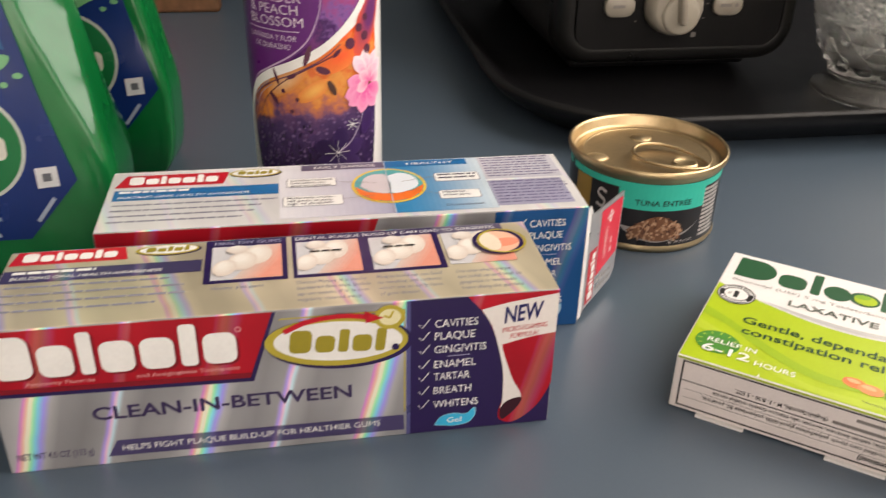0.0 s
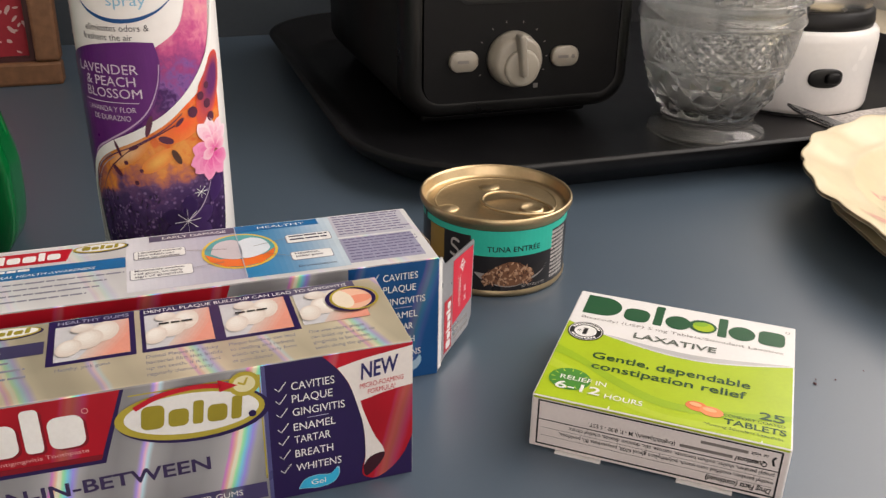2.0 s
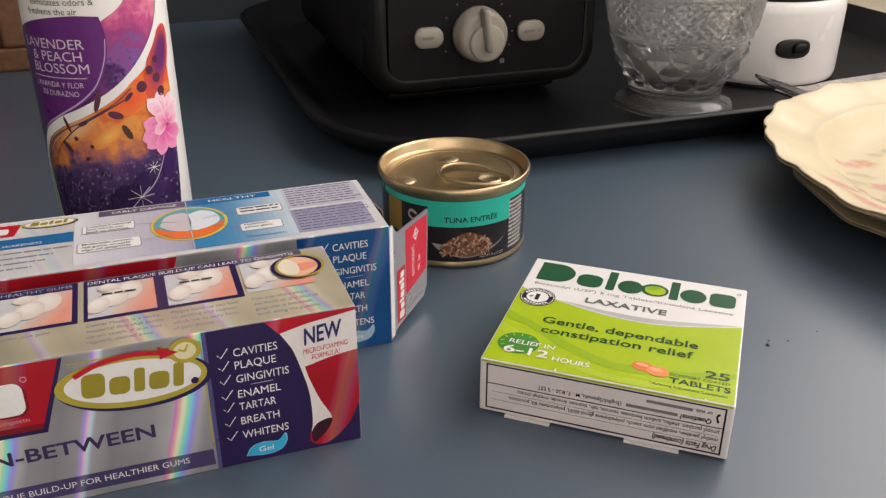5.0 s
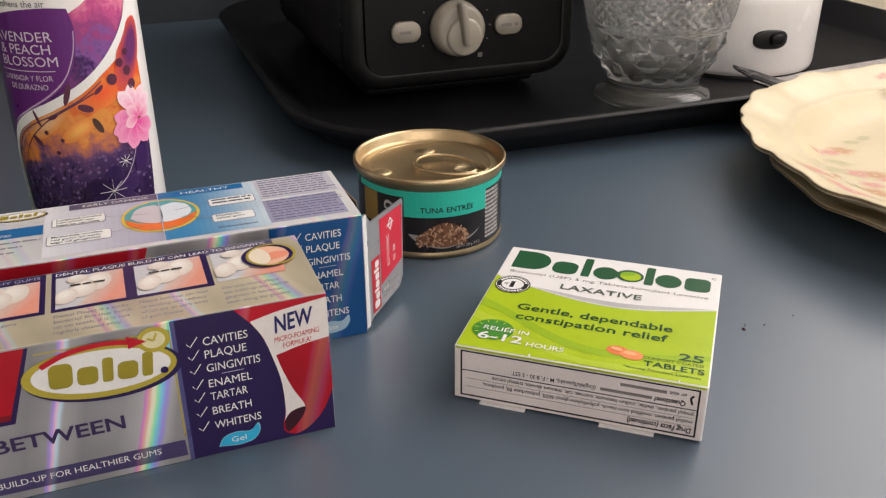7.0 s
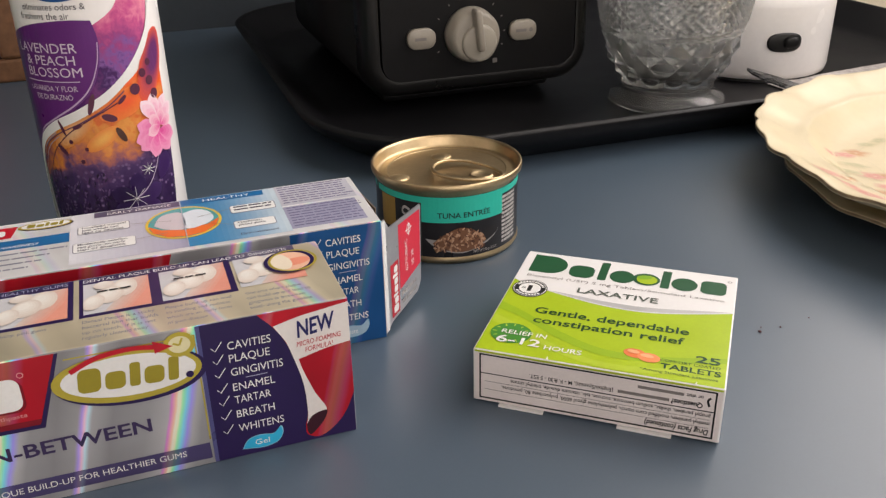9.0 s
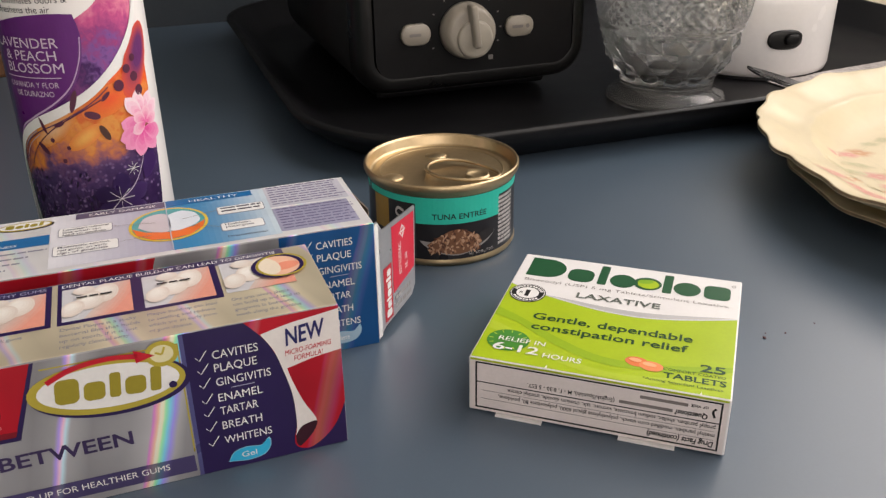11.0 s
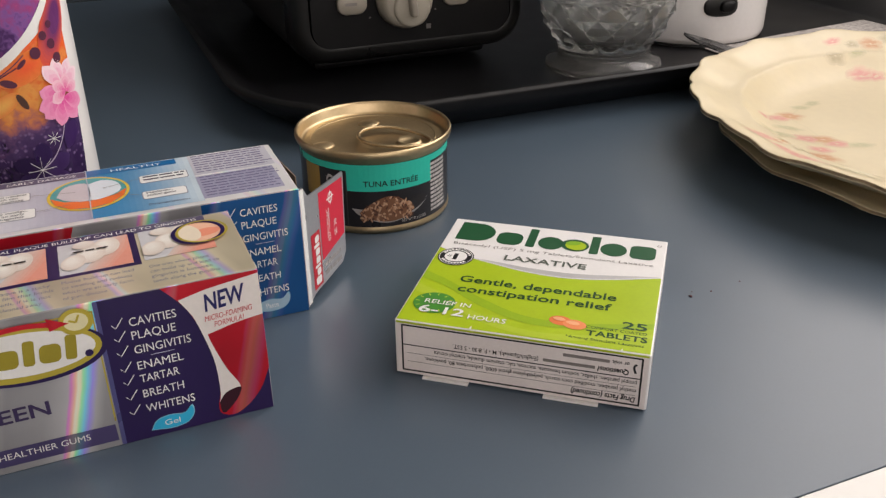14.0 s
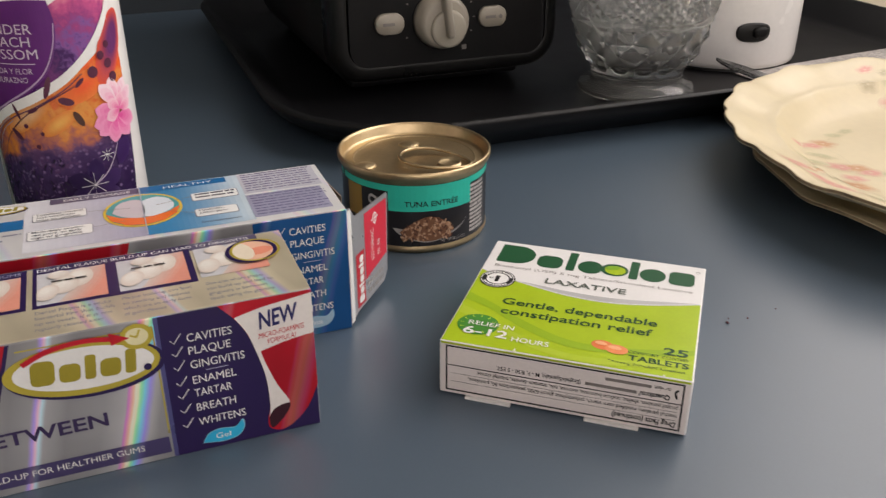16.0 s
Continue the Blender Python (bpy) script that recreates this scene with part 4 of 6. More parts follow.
    def tube_loop(pts, r, closed=True):
        cu = []
        n = len(pts)
        bm = bmesh.new()
        rings = []
        for i, q in enumerate(pts):
            a, b = Vector(pts[i - 1]), Vector(pts[(i + 1) % n])
            way = (b - a).normalized()
            side = way.cross(Vector((0, 0, 1))).normalized()
            rise = side.cross(way)
            rings.append([bm.verts.new(Vector(q) + side * (r * math.cos(u)) + rise * (r * 0.8 * math.sin(u))) for u in [2 * math.pi * k / 8 for k in range(8)]])
        for i in range(n):
            a, b = rings[i], rings[(i + 1) % n]
            for k in range(8):
                bm.faces.new((a[k], a[(k + 1) % 8], b[(k + 1) % 8], b[k]))
        return bm
    ax = Matrix.Translation((0.0062, -0.0108, 0)) @ Matrix.Rotation(radians(-38), 4, "Z")
    loop = []
    for i in range(48):
        a = 2 * math.pi * i / 48
        x, y = 0.0160 * math.cos(a), 0.0108 * math.sin(a)
        y *= 1.0 - 0.24 * (x / 0.0160)
        loop.append(ax @ Vector((x, y, 0.0336 + 0.0008 * (1 - math.cos(a)))))
    part("ring_pull", tube_loop([tuple(q) for q in loop], 0.0009), gold, t, "gold ring pull", smooth=True)
    tab = bmesh.new()
    disc = [(0.0062 + 0.0056 * math.cos(2 * math.pi * i / 28), 0.0056 * math.sin(2 * math.pi * i / 28)) for i in range(28)]
    lo = [tab.verts.new(ax @ Vector((x, y, 0.0323))) for x, y in disc]
    hi = [tab.verts.new(ax @ Vector((0.0062 + (x - 0.0062) * 0.9, y * 0.9, 0.0340))) for x, y in disc]
    mid = [tab.verts.new(ax @ Vector((0.0062 + (x - 0.0062) * 0.74, y * 0.74, 0.0331))) for x, y in disc]
    for a, b in ((lo, hi), (hi, mid)):
        for i in range(28):
            j = (i + 1) % 28
            tab.faces.new((a[i], a[j], b[j], b[i]))
    tab.faces.new(mid)
    part("rivet_disc", tab, gold, t, "pressed nose of the ring pull", smooth=True)
    return t


# -- air freshener --
def soft_print(name, stops, z0, z1, lean, scale, stray, spots=None):
    """Printed picture of soft blossoms: colours that run with height and round the can, broken up by two scales of noise."""
    m = bpy.data.materials.new(name)
    m.use_nodes = True
    nt = m.node_tree
    b = nt.nodes["Principled BSDF"]
    b.inputs["Roughness"].default_value = 0.25
    tc = nt.nodes.new("ShaderNodeTexCoord")
    run = nt.nodes.new("ShaderNodeVectorMath")
    run.operation = "DOT_PRODUCT"
    run.inputs[1].default_value = (lean / (z1 - z0), 0, 1 / (z1 - z0))
    nt.links.new(tc.outputs["Object"], run.inputs[0])
    value = run.outputs["Value"]
    for k, (sc, amount) in enumerate(((scale, stray), (scale * 5, stray * 0.4))):
        nz = nt.nodes.new("ShaderNodeTexNoise")
        nz.inputs["Scale"].default_value = sc
        nz.inputs["Detail"].default_value = 3
        nz.inputs["Distortion"].default_value = 0.8
        nt.links.new(tc.outputs["Object"], nz.inputs["Vector"])
        add = nt.nodes.new("ShaderNodeMath")
        add.operation = "MULTIPLY_ADD"
        add.inputs[1].default_value = amount
        nt.links.new(nz.outputs["Fac"], add.inputs[0])
        nt.links.new(value, add.inputs[2])
        value = add.outputs[0]
    off = nt.nodes.new("ShaderNodeMath")
    off.operation = "SUBTRACT"
    off.inputs[1].default_value = z0 / (z1 - z0) + stray * 0.7
    nt.links.new(value, off.inputs[0])
    ramp = nt.nodes.new("ShaderNodeValToRGB")
    el = ramp.color_ramp.elements
    el[0].position, el[0].color = stops[0][0], (*stops[0][1], 1)
    el[1].position, el[1].color = stops[-1][0], (*stops[-1][1], 1)
    for pos, c in stops[1:-1]:
        el.new(pos).color = (*c, 1)
    nt.links.new(off.outputs[0], ramp.inputs[0])
    color = ramp.outputs[0]
    if spots:
        vo = nt.nodes.new("ShaderNodeTexVoronoi")
        vo.inputs["Scale"].default_value = spots[0]
        nt.links.new(tc.outputs["Object"], vo.inputs["Vector"])
        cut = nt.nodes.new("ShaderNodeMapRange")
        cut.inputs["From Min"].default_value, cut.inputs["From Max"].default_value = spots[1], spots[1] * 0.3
        nt.links.new(vo.outputs["Distance"], cut.inputs["Value"])
        mx = nt.nodes.new("ShaderNodeMix")
        mx.data_type = "RGBA"
        mx.inputs["B"].default_value = (*spots[2], 1)
        low = nt.nodes.new("ShaderNodeMapRange")
        low.inputs["From Min"].default_value, low.inputs["From Max"].default_value = 0.45, 0.3
        nt.links.new(off.outputs[0], low.inputs["Value"])
        both = nt.nodes.new("ShaderNodeMath")
        both.operation = "MULTIPLY"
        nt.links.new(cut.outputs[0], both.inputs[0])
        nt.links.new(low.outputs[0], both.inputs[1])
        nt.links.new(both.outputs[0], mx.inputs["Factor"])
        for n in mx.inputs:
            if n.name == "A" and n.type == "RGBA":
                nt.links.new(color, n)
            if n.name == "B" and n.type == "RGBA":
                n.default_value = (*spots[2], 1)
        for n in mx.outputs:
            if n.type == "RGBA":
                color = n
    nt.links.new(color, b.inputs["Base Color"])
    return m


def spray_can():
    t = thing("spray_can", pose(-0.103, 0.1487, 0), "white air freshener can with violet and orange blossom print", "spray can")
    R = 0.0266
    prof = [(0.0249, 0.0), (0.0262, 0.0006), (0.0266, 0.002), (0.0266, 0.158), (0.0259, 0.163), (0.0238, 0.168), (0.0208, 0.1705)]
    part("can_body", lathe(prof, 96, caps=True), white_gloss, t, "glossy white printed can", smooth=True)
    part("bottom_seam", lathe([(0.0260, 0.0), (0.0270, 0.0004), (0.0272, 0.0018), (0.0268, 0.0026)], 96), foil, t, smooth=True)
    part("cap", lathe([(0.0222, 0.1695), (0.0224, 0.186), (0.020, 0.199), (0.013, 0.204), (0.004, 0.205)], 64, caps=True), white_gloss, t, "white plastic cap", smooth=True)
    p = Printer(t, drum_face(R), (5.0, None))
    violet = ink("label_violet", (0.11, 0.014, 0.16), 0.3)
    blossom = soft_print("blossom_print", [(0.0, (0.020, 0.008, 0.045)), (0.18, (0.035, 0.016, 0.07)), (0.32, (0.06, 0.03, 0.11)), (0.40, (0.13, 0.06, 0.15)), (0.46, (0.40, 0.13, 0.10)), (0.52, (0.66, 0.22, 0.05)), (0.57, (0.72, 0.30, 0.06)), (0.63, (0.66, 0.13, 0.025)), (0.70, (0.80, 0.27, 0.07)), (0.78, (0.80, 0.12, 0.03)), (0.86, (0.78, 0.16, 0.06)), (0.93, (0.50, 0.05, 0.07)), (1.0, (0.14, 0.03, 0.14))], 0.022, 0.106, -0.10, 70, 0.42, (420, 0.34, (0.22, 0.14, 0.30)))
    petals = soft_print("petal_print", [(0.0, (0.07, 0.012, 0.12)), (0.15, (0.16, 0.03, 0.17)), (0.3, (0.05, 0.012, 0.10)), (0.42, (0.20, 0.08, 0.30)), (0.55, (0.30, 0.05, 0.20)), (0.7, (0.52, 0.08, 0.24)), (0.85, (0.68, 0.20, 0.32)), (1.0, (0.74, 0.32, 0.36))], 0.074, 0.132, 0.2, 85, 0.75)
    # blossom field under the white sweep
    sweep = [(-158, 36), (-162, 52), (-155, 64), (-140, 71.5), (-118, 76), (-92, 81), (-64, 88.5), (-44, 96), (-31, 104)]
    edge = smooth_line(sweep, 6)
    field = edge + smooth_line([(-31, 104), (-30, 84), (-31, 60), (-34, 40), (-40, 22), (-46, 8)], 5) + smooth_line([(-46, 8), (-90, 7), (-140, 7)], 4) + smooth_line([(-140, 7), (-150, 22), (-158, 36)], 4)[:-1]
    p.put("blossom_print", [field], blossom, 1, "orange and violet blossom print")
    # violet panel and pink field above the sweep
    up = smooth_line([(-158, 60), (-150, 68), (-136, 73), (-112, 79.5), (-96, 86), (-87, 95), (-84, 104), (-87, 112)], 6)
    panel = up + smooth_line([(-87, 112), (-108, 112.5), (-135, 111), (-158, 108), (-176, 104)], 5) + smooth_line([(-176, 104), (-178, 84), (-172, 62), (-164, 50)], 5)[:-1]
    p.put("label_panel", [panel], violet, 3, "violet name panel")
    band = smooth_line([(-160, 58), (-150, 66), (-134, 71), (-108, 77), (-84, 84.5), (-58, 94.5), (-42, 106), (-34, 120), (-31, 140)], 6) + [(-57, 140)] + smooth_line([(-57, 140), (-59, 126), (-68, 116), (-87, 110)], 5) + up[::-1]
    p.put("blossom_print", [band], petals, 2, "pink and violet petals")
    # white and pale lines along the sweep
    line = smooth_line([(-150, 9), (-160, 26), (-165, 44), (-162, 56), (-152, 65.5), (-134, 72), (-108, 77.6), (-82, 84.4), (-58, 94.5), (-39, 107), (-30, 122), (-27, 140)], 8)
    p.put("sweep_line", [ribbon(line, 3.8)], WHITE, 7, "white sweeping line")
    p.put("sweep_line", [ribbon([(a + 1.5, b - 3.1) for a, b in line[8:60]], 0.45)], ink("sweep_dark", (0.08, 0.03, 0.1)), 8)
    p.put("sweep_line", [ribbon(smooth_line([(-160, 60), (-150, 69.6), (-134, 74.6), (-112, 80.6), (-97, 87), (-88, 96), (-85, 104)], 6), 0.7)], ink("lilac_line", (0.5, 0.36, 0.55)), 6)
    for shift, width in ((-4.5, 0.5), (-8.0, 0.4)):
        p.put("sweep_line", [ribbon([(a - shift * 0.8, b + shift * 0.35) for a, b in line[4:40]], width)], ink("sweep_grey", (0.35, 0.30, 0.36)), 8)
    # pink blossom of pointed petals, pale at the tips
    def petal(cx, cy, turn, long, wide, k):
        c, q = math.cos(radians(turn)), math.sin(radians(turn))
        outline = [(0, 0), (0.25, 0.62), (0.6, 1.0), (0.85, 0.72), (1.0, 0.12), (0.97, -0.12), (0.8, -0.75), (0.55, -0.95), (0.22, -0.55)]
        pts = smooth_line([(u * long, v * wide) for u, v in outline] + [(0, 0)], 3)[:-1]
        return [(cx + (c * u * k - q * v * k) * 2.1, cy + q * u * k + c * v * k) for u, v in pts]
    rnd = random.Random(31)
    rows = [(-45, 70, a, 11.5, 3.0, (0.88, 0.68, 0.74), (0.80, 0.26, 0.46)) for a in (60, 95, 128, 25)] + [(-46, 66, a, 10.5, 3.4, (0.82, 0.30, 0.50), (0.72, 0.08, 0.32)) for a in (150, 185, 215, 250, -60, -20)] + [(-43, 68, a, 7.0, 2.4, (0.86, 0.52, 0.62), (0.76, 0.14, 0.36)) for a in (75, 140, 200, 10)]
    for n, (cx, cy, a, long, wide, tip, heart) in enumerate(rows):
        for k in range(5):
            u = k / 4
            c = tuple(round(m + (h - m) * u, 3) for m, h in zip(tip, heart))
            p.put("flower_print", [petal(cx, cy, a + rnd.uniform(-6, 6) * (k == 0), long * rnd.uniform(0.96, 1.04), wide, 1 - 0.72 * u)], ink("petal_tint_%d_%d_%d" % tuple(int(v * 99) for v in c), c, 0.3), 8.03 + 0.26 * n + 0.045 * k, "pink printed blossom petal")
    # peach highlights in the orange blossoms
    for cx, cy, rx, ry, turn, c0, c1 in ((-118, 70, 20, 4.6, 16, (0.70, 0.25, 0.05), (0.80, 0.50, 0.26)), (-70, 80, 24, 5.4, 10, (0.78, 0.20, 0.04), (0.80, 0.11, 0.03)), (-94, 67, 15, 3.4, 14, (0.74, 0.24, 0.045), (0.84, 0.44, 0.10))):
        for k in range(10):
            u = k / 9
            tone = tuple(round(m + (h - m) * u, 3) for m, h in zip(c0, c1))
            p.put("flower_print", [oval(cx, cy, rx * (1 - 0.85 * u), ry * (1 - 0.85 * u), 20, turn)], ink("petal_tint_%d_%d_%d" % tuple(int(v * 199) for v in tone), tone, 0.3), 2.2 + 0.2 * k, "soft peach and orange petal")
    for k in range(10):
        u = k / 9
        tone = tuple(round(m + (h - m) * u, 3) for m, h in zip((0.66, 0.09, 0.05), (0.13, 0.03, 0.14)))
        p.put("flower_print", [oval(-42 + 4 * u, 92 + 3 * u, 20 * (1 - 0.6 * u), 9.0 * (1 - 0.55 * u), 22, 35)], ink("petal_tint_%d_%d_%d" % tuple(int(v * 199) for v in tone), tone, 0.3), 4.4 + 0.2 * k, "violet shade behind printed berries")
    p.put("flower_print", [oval(-79, 68.0, 4.6, 2.0, 14, -35)], ink("flower_eye", (0.07, 0.03, 0.02)), 6)
    # dark violet flower with a bright heart
    for a in (20, 85, 150, 205, 265, 320):
        p.put("flower_print", [petal(-74, 40, a, 11.5, 3.6, 1.0)], ink("violet_petal_%d" % (a % 3), ((0.022, 0.008, 0.055), (0.03, 0.012, 0.075), (0.045, 0.018, 0.10))[a % 3], 0.3), 6 + 0.05 * (a % 7), "dark violet printed petal")
    p.put("flower_print", [petal(-52, 46, a, 12.0, 3.8, 1.0) for a in (60,)], ink("violet_petal_2", (0.045, 0.018, 0.10), 0.3), 6.5)
    p.put("sweep_line", [ribbon(smooth_line([(-76, 41), (-64, 45), (-54, 52), (-46, 62)], 5), 0.5)], ink("stamen_pale", (0.5, 0.42, 0.55)), 8.6)
    leaf = ink("leaf_plum", (0.09, 0.02, 0.05))
    p.put("stem_print", [ribbon(smooth_line([(-150, 52), (-138, 62), (-120, 70), (-100, 75.5), (-78, 80.5)], 6), 0.5)], leaf, 8)
    p.each("stem_print", [oval(-98, 81, 5.2, 1.9, 12, 50), oval(-86, 75.2, 6.0, 1.5, 12, -8), oval(-126, 72, 4.0, 1.2, 12, -50), oval(-112, 72.6, 4.2, 0.9, 12, 10), oval(-74, 81.5, 4, 1.0, 12, 20), oval(-129, 63, 5, 1.3, 12, -25)], leaf, 8, "plum printed leaves")
    p.each("stem_print", [oval(a, b, r * 2.0, r * 1.0, 14) for a, b, r in ((-62, 84.5, 2.2), (-53, 90, 1.7), (-47, 86.5, 1.9), (-44, 81, 2.0), (-46, 93.5, 1.4), (-120, 66.5, 0.9), (-108, 63.5, 0.8), (-113, 58.5, 0.9))], leaf, 8)
    rnd = random.Random(9)
    for k, c in enumerate(((0.11, 0.06, 0.17), (0.016, 0.006, 0.035))):
        p.put("blossom_print", [oval(rnd.uniform(-148, -96), rnd.uniform(12, 54), rnd.uniform(0.8, 2.0), rnd.uniform(0.3, 0.8), 8, rnd.uniform(-80, 80)) for i in range(110)], ink("lavender_%d" % k, c, 0.3), 3 + k)
    for a0, b0, r in ((-76, 41, 5.0), (-62, 52, 2.6), (-88, 30, 2.2)):
        p.put("sparkle", [ribbon([(a0 - 2.2 * r * math.cos(radians(q)), b0 - r * math.sin(radians(q))), (a0 + 2.2 * r * math.cos(radians(q)), b0 + r * math.sin(radians(q)))], 0.34, True) for q in (0, 45, 90, 135)], WHITE, 9, "printed white sparkle")
    # words
    p.letter([W("LAVENDER", -158, 100.6, 57, 3.7), W("& PEACH", -150, 96.1, 46, 3.7), W("BLOSSOM", -151, 91.6, 51, 3.7)], ink("panel_text", (0.62, 0.55, 0.64)), 5)
    p.put("print", [rect(-155, 89.7, -103, 90.0)], ink("panel_text", (0.62, 0.55, 0.64)), 5)
    p.letter([W("LAVANDA Y FLOR", -152, 86.2, 46, 2.1), W("DE DURAZNO", -146, 82.9, 35, 2.1)], ink("panel_text", (0.62, 0.55, 0.64)), 5)
    p.letter([W("eliminates odors &", -141, 116.2, 52, 2.4), W("freshens the air", -145, 112.9, 43, 2.4)], ink("soft_black", (0.05, 0.05, 0.06)), 5)
    p.letter([W("spray", -119, 125.2, 30, 4.0)], PALE_BLUE, 2)
    p.put("brand_mark", [ribbon(smooth_line([(-150, 130), (-138, 123.5), (-120, 120.2), (-100, 120.2), (-82, 123.0), (-68, 128)], 6), 1.5, True)], DEEP_BLUE, 3, "dark blue sweeping arc of the mark")
    p.put("brand_mark", hoop(-172, 119, 6, 7, 1.4, 24), ink("dark_teal", (0.02, 0.07, 0.10)), 3)
    p.put("brand_mark", word_shapes(-150, -70, 132, 150, [1.0, 0.4, 0.95, 0.95, 0.95], (0, 1)), DEEP_BLUE, 2)
    return t


gel_box()
paste_box()
medicine_box()
food_can()
spray_can()


# -- serving tray --
def tray():
    t = thing("serving_tray", pose(0, 0, 0), "large black lacquered tray with a raised rounded rim on the counter", "tray")
    def ring(x0, y0, x1, y1, r, z):
        return [(x0 + a, y0 + b, z) for a, b in rounded(x1 - x0, y1 - y0, r, 12)]
    outs = [ring(0.027, 0.216, 0.488, 0.5960, 0.066, 0.0), ring(0.019, 0.208, 0.496, 0.6040, 0.074, 0.0015), ring(0.003, 0.194, 0.512, 0.6160, 0.084, 0.013), ring(-0.003, 0.189, 0.518, 0.6210, 0.087, 0.0205),
            ring(-0.002, 0.190, 0.517, 0.6200, 0.087, 0.0221), ring(0.002, 0.194, 0.513, 0.6160, 0.084, 0.0219), ring(0.019, 0.210, 0.496, 0.6000, 0.072, 0.0052), ring(0.029, 0.219, 0.486, 0.5910, 0.064, 0.0034)]
    part("tray_body", loft(outs), tray_black, t, "black lacquered dished tray", smooth=True)
    lip = [ring(-0.0035, 0.1885, 0.5185, 0.6215, 0.0875, 0.0215), ring(-0.0028, 0.1892, 0.5178, 0.6208, 0.0875, 0.0227), ring(0.0, 0.192, 0.515, 0.6180, 0.086, 0.0229), ring(0.0016, 0.1935, 0.5135, 0.6165, 0.085, 0.0221)]
    part("rim", loft(lip, False, False), black_plastic, t, "worn black rim", smooth=True)
    return t


FLOOR = 0.0034  # inside of the tray


# -- toaster --
def toaster():
    t = thing("toaster", pose(0.1225, 0.30, FLOOR, 0, 0, 0), "black countertop toaster with a cream dial on a tray", "toaster")
    w, h, dep = 0.157, 0.185, 0.235
    def ring(y, inset, r):
        return [(x, y, z + 0.0105) for x, z in [(-w / 2 + inset + a, inset + b) for a, b in rounded(w - 2 * inset, h - 2 * inset, r, 8)]]
    bezel = loft([ring(0.0014, 0.0115, 0.013), ring(0.0010, 0.0100, 0.014), ring(0.0012, 0.0075, 0.016), ring(0.0024, 0.0045, 0.019), ring(0.0052, 0.0020, 0.021), ring(0.0095, 0.0005, 0.022), ring(0.016, 0.0, 0.022)], False, False)
    part("bezel", bezel, mat("gloss_black", (0.007, 0.007, 0.007), rough=0.3, grain=0.1, scale=500, blotch=0.1, spec=0.55), t, "glossy black bezel", smooth=True)
    shell = loft([ring(0.0155, 0.0001, 0.022), ring(dep - 0.02, 0.0, 0.02), ring(dep - 0.006, 0.003, 0.02), ring(dep, 0.012, 0.02)])
    part("body", shell, black_plastic, t, "black toaster housing with rounded edges", smooth=True)
    panel = loft([[(x, 0.0030, z) for x, z in [(-0.0658 + a, 0.0217 + b) for a, b in rounded(0.1316, 0.1626, 0.012, 8)]], [(x, 0.0009, z) for x, z in [(-0.0658 + a, 0.0217 + b) for a, b in rounded(0.1316, 0.1626, 0.012, 8)]]])
    part("front_panel", panel, mat("satin_black", (0.007, 0.007, 0.0075), rough=0.45, grain=0.1, scale=700, blotch=0.1, spec=0.24), t, "satin black control panel")
    slot = loft([[(x, 0.0004, z) for x, z in [(-0.044 + a, 0.0825 + b) for a, b in rounded(0.082, 0.085, 0.006, 6)]], [(x, 0.0002, z) for x, z in [(-0.0425 + a, 0.084 + b) for a, b in rounded(0.079, 0.082, 0.005, 6)]]])
    part("lever_slot", slot, BLACK, t, "deep black lever slot")
    part("lever", block(-0.03, 0.024, -0.02, -0.001, 0.150, 0.160, 0.004, 3), black_plastic, t, "black push lever")
    part("base_plate", block(-0.060, 0.060, 0.026, dep - 0.012, 0.0020, 0.0125, 0.003, 2), black_plastic, t)
    for x in (-0.045, 0.045):
        for y in (0.06, dep - 0.025):
            bm = lathe([(0.008, 0.0), (0.009, 0.001), (0.0085, 0.006)], 20, caps=True)
            bmesh.ops.translate(bm, verts=bm.verts, vec=(x, y, 0))
            part("foot", bm, black_plastic, t)
    for x in (-0.026, 0.026):
        part("bread_slot", block(x - 0.014, x + 0.014, 0.035, dep - 0.035, h + 0.0095, h + 0.0110, 0.0006, 1), BLACK, t, "dark bread slot")
    cream = ink("cream_plastic", (0.33, 0.30, 0.25), 0.35)
    # dial: skirt, dome and a pointer grip
    kx, kz = -0.0078, 0.0485
    knob = part("dial", turned(lathe([(0.0172, 0.0), (0.0172, 0.003), (0.0162, 0.010), (0.0146, 0.0125), (0.0132, 0.0130)], 56, caps=True), (kx, 0.0006, kz)), cream, t, "round cream dial", smooth=True)
    cap = turned(lathe([(0.0118, 0.0125), (0.0112, 0.0146), (0.0095, 0.0152)], 48, caps=True), (kx + 0.0014, 0.0006, kz - 0.0034))
    part("dial_cap", cap, ink("cream_plastic_light", (0.38, 0.35, 0.29), 0.35), knob, smooth=True)
    grip = block(-0.0022, 0.0022, -0.0206, -0.011, -0.008, 0.0185, 0.0018, 3)
    bmesh.ops.rotate(grip, verts=grip.verts, cent=(0, 0, 0), matrix=Matrix.Rotation(radians(-7), 3, "Y"))
    bmesh.ops.translate(grip, verts=grip.verts, vec=(kx + 0.0005, 0.0006, kz))
    part("pointer", grip, cream, knob, "raised pointer grip", smooth=True)
    for x0, wd in ((-0.0500, 0.0185), (0.0185, 0.0185)):
        z0 = 0.0455 if x0 < 0 else 0.0452
        o = rounded(wd, 0.0128, 0.0058, 8)
        b = loft([[(x0 + a, 0.0008, z0 + c - 0.0035) for a, c in o], [(x0 + a, -0.0022, z0 + c - 0.0035) for a, c in o], [(x0 + wd / 2 + (a - wd / 2) * 0.92, -0.0031, z0 + 0.0064 + (c - 0.0064) * 0.88 - 0.0035) for a, c in o]])
        btn = part("button", b, cream, t, "cream push button", smooth=True)
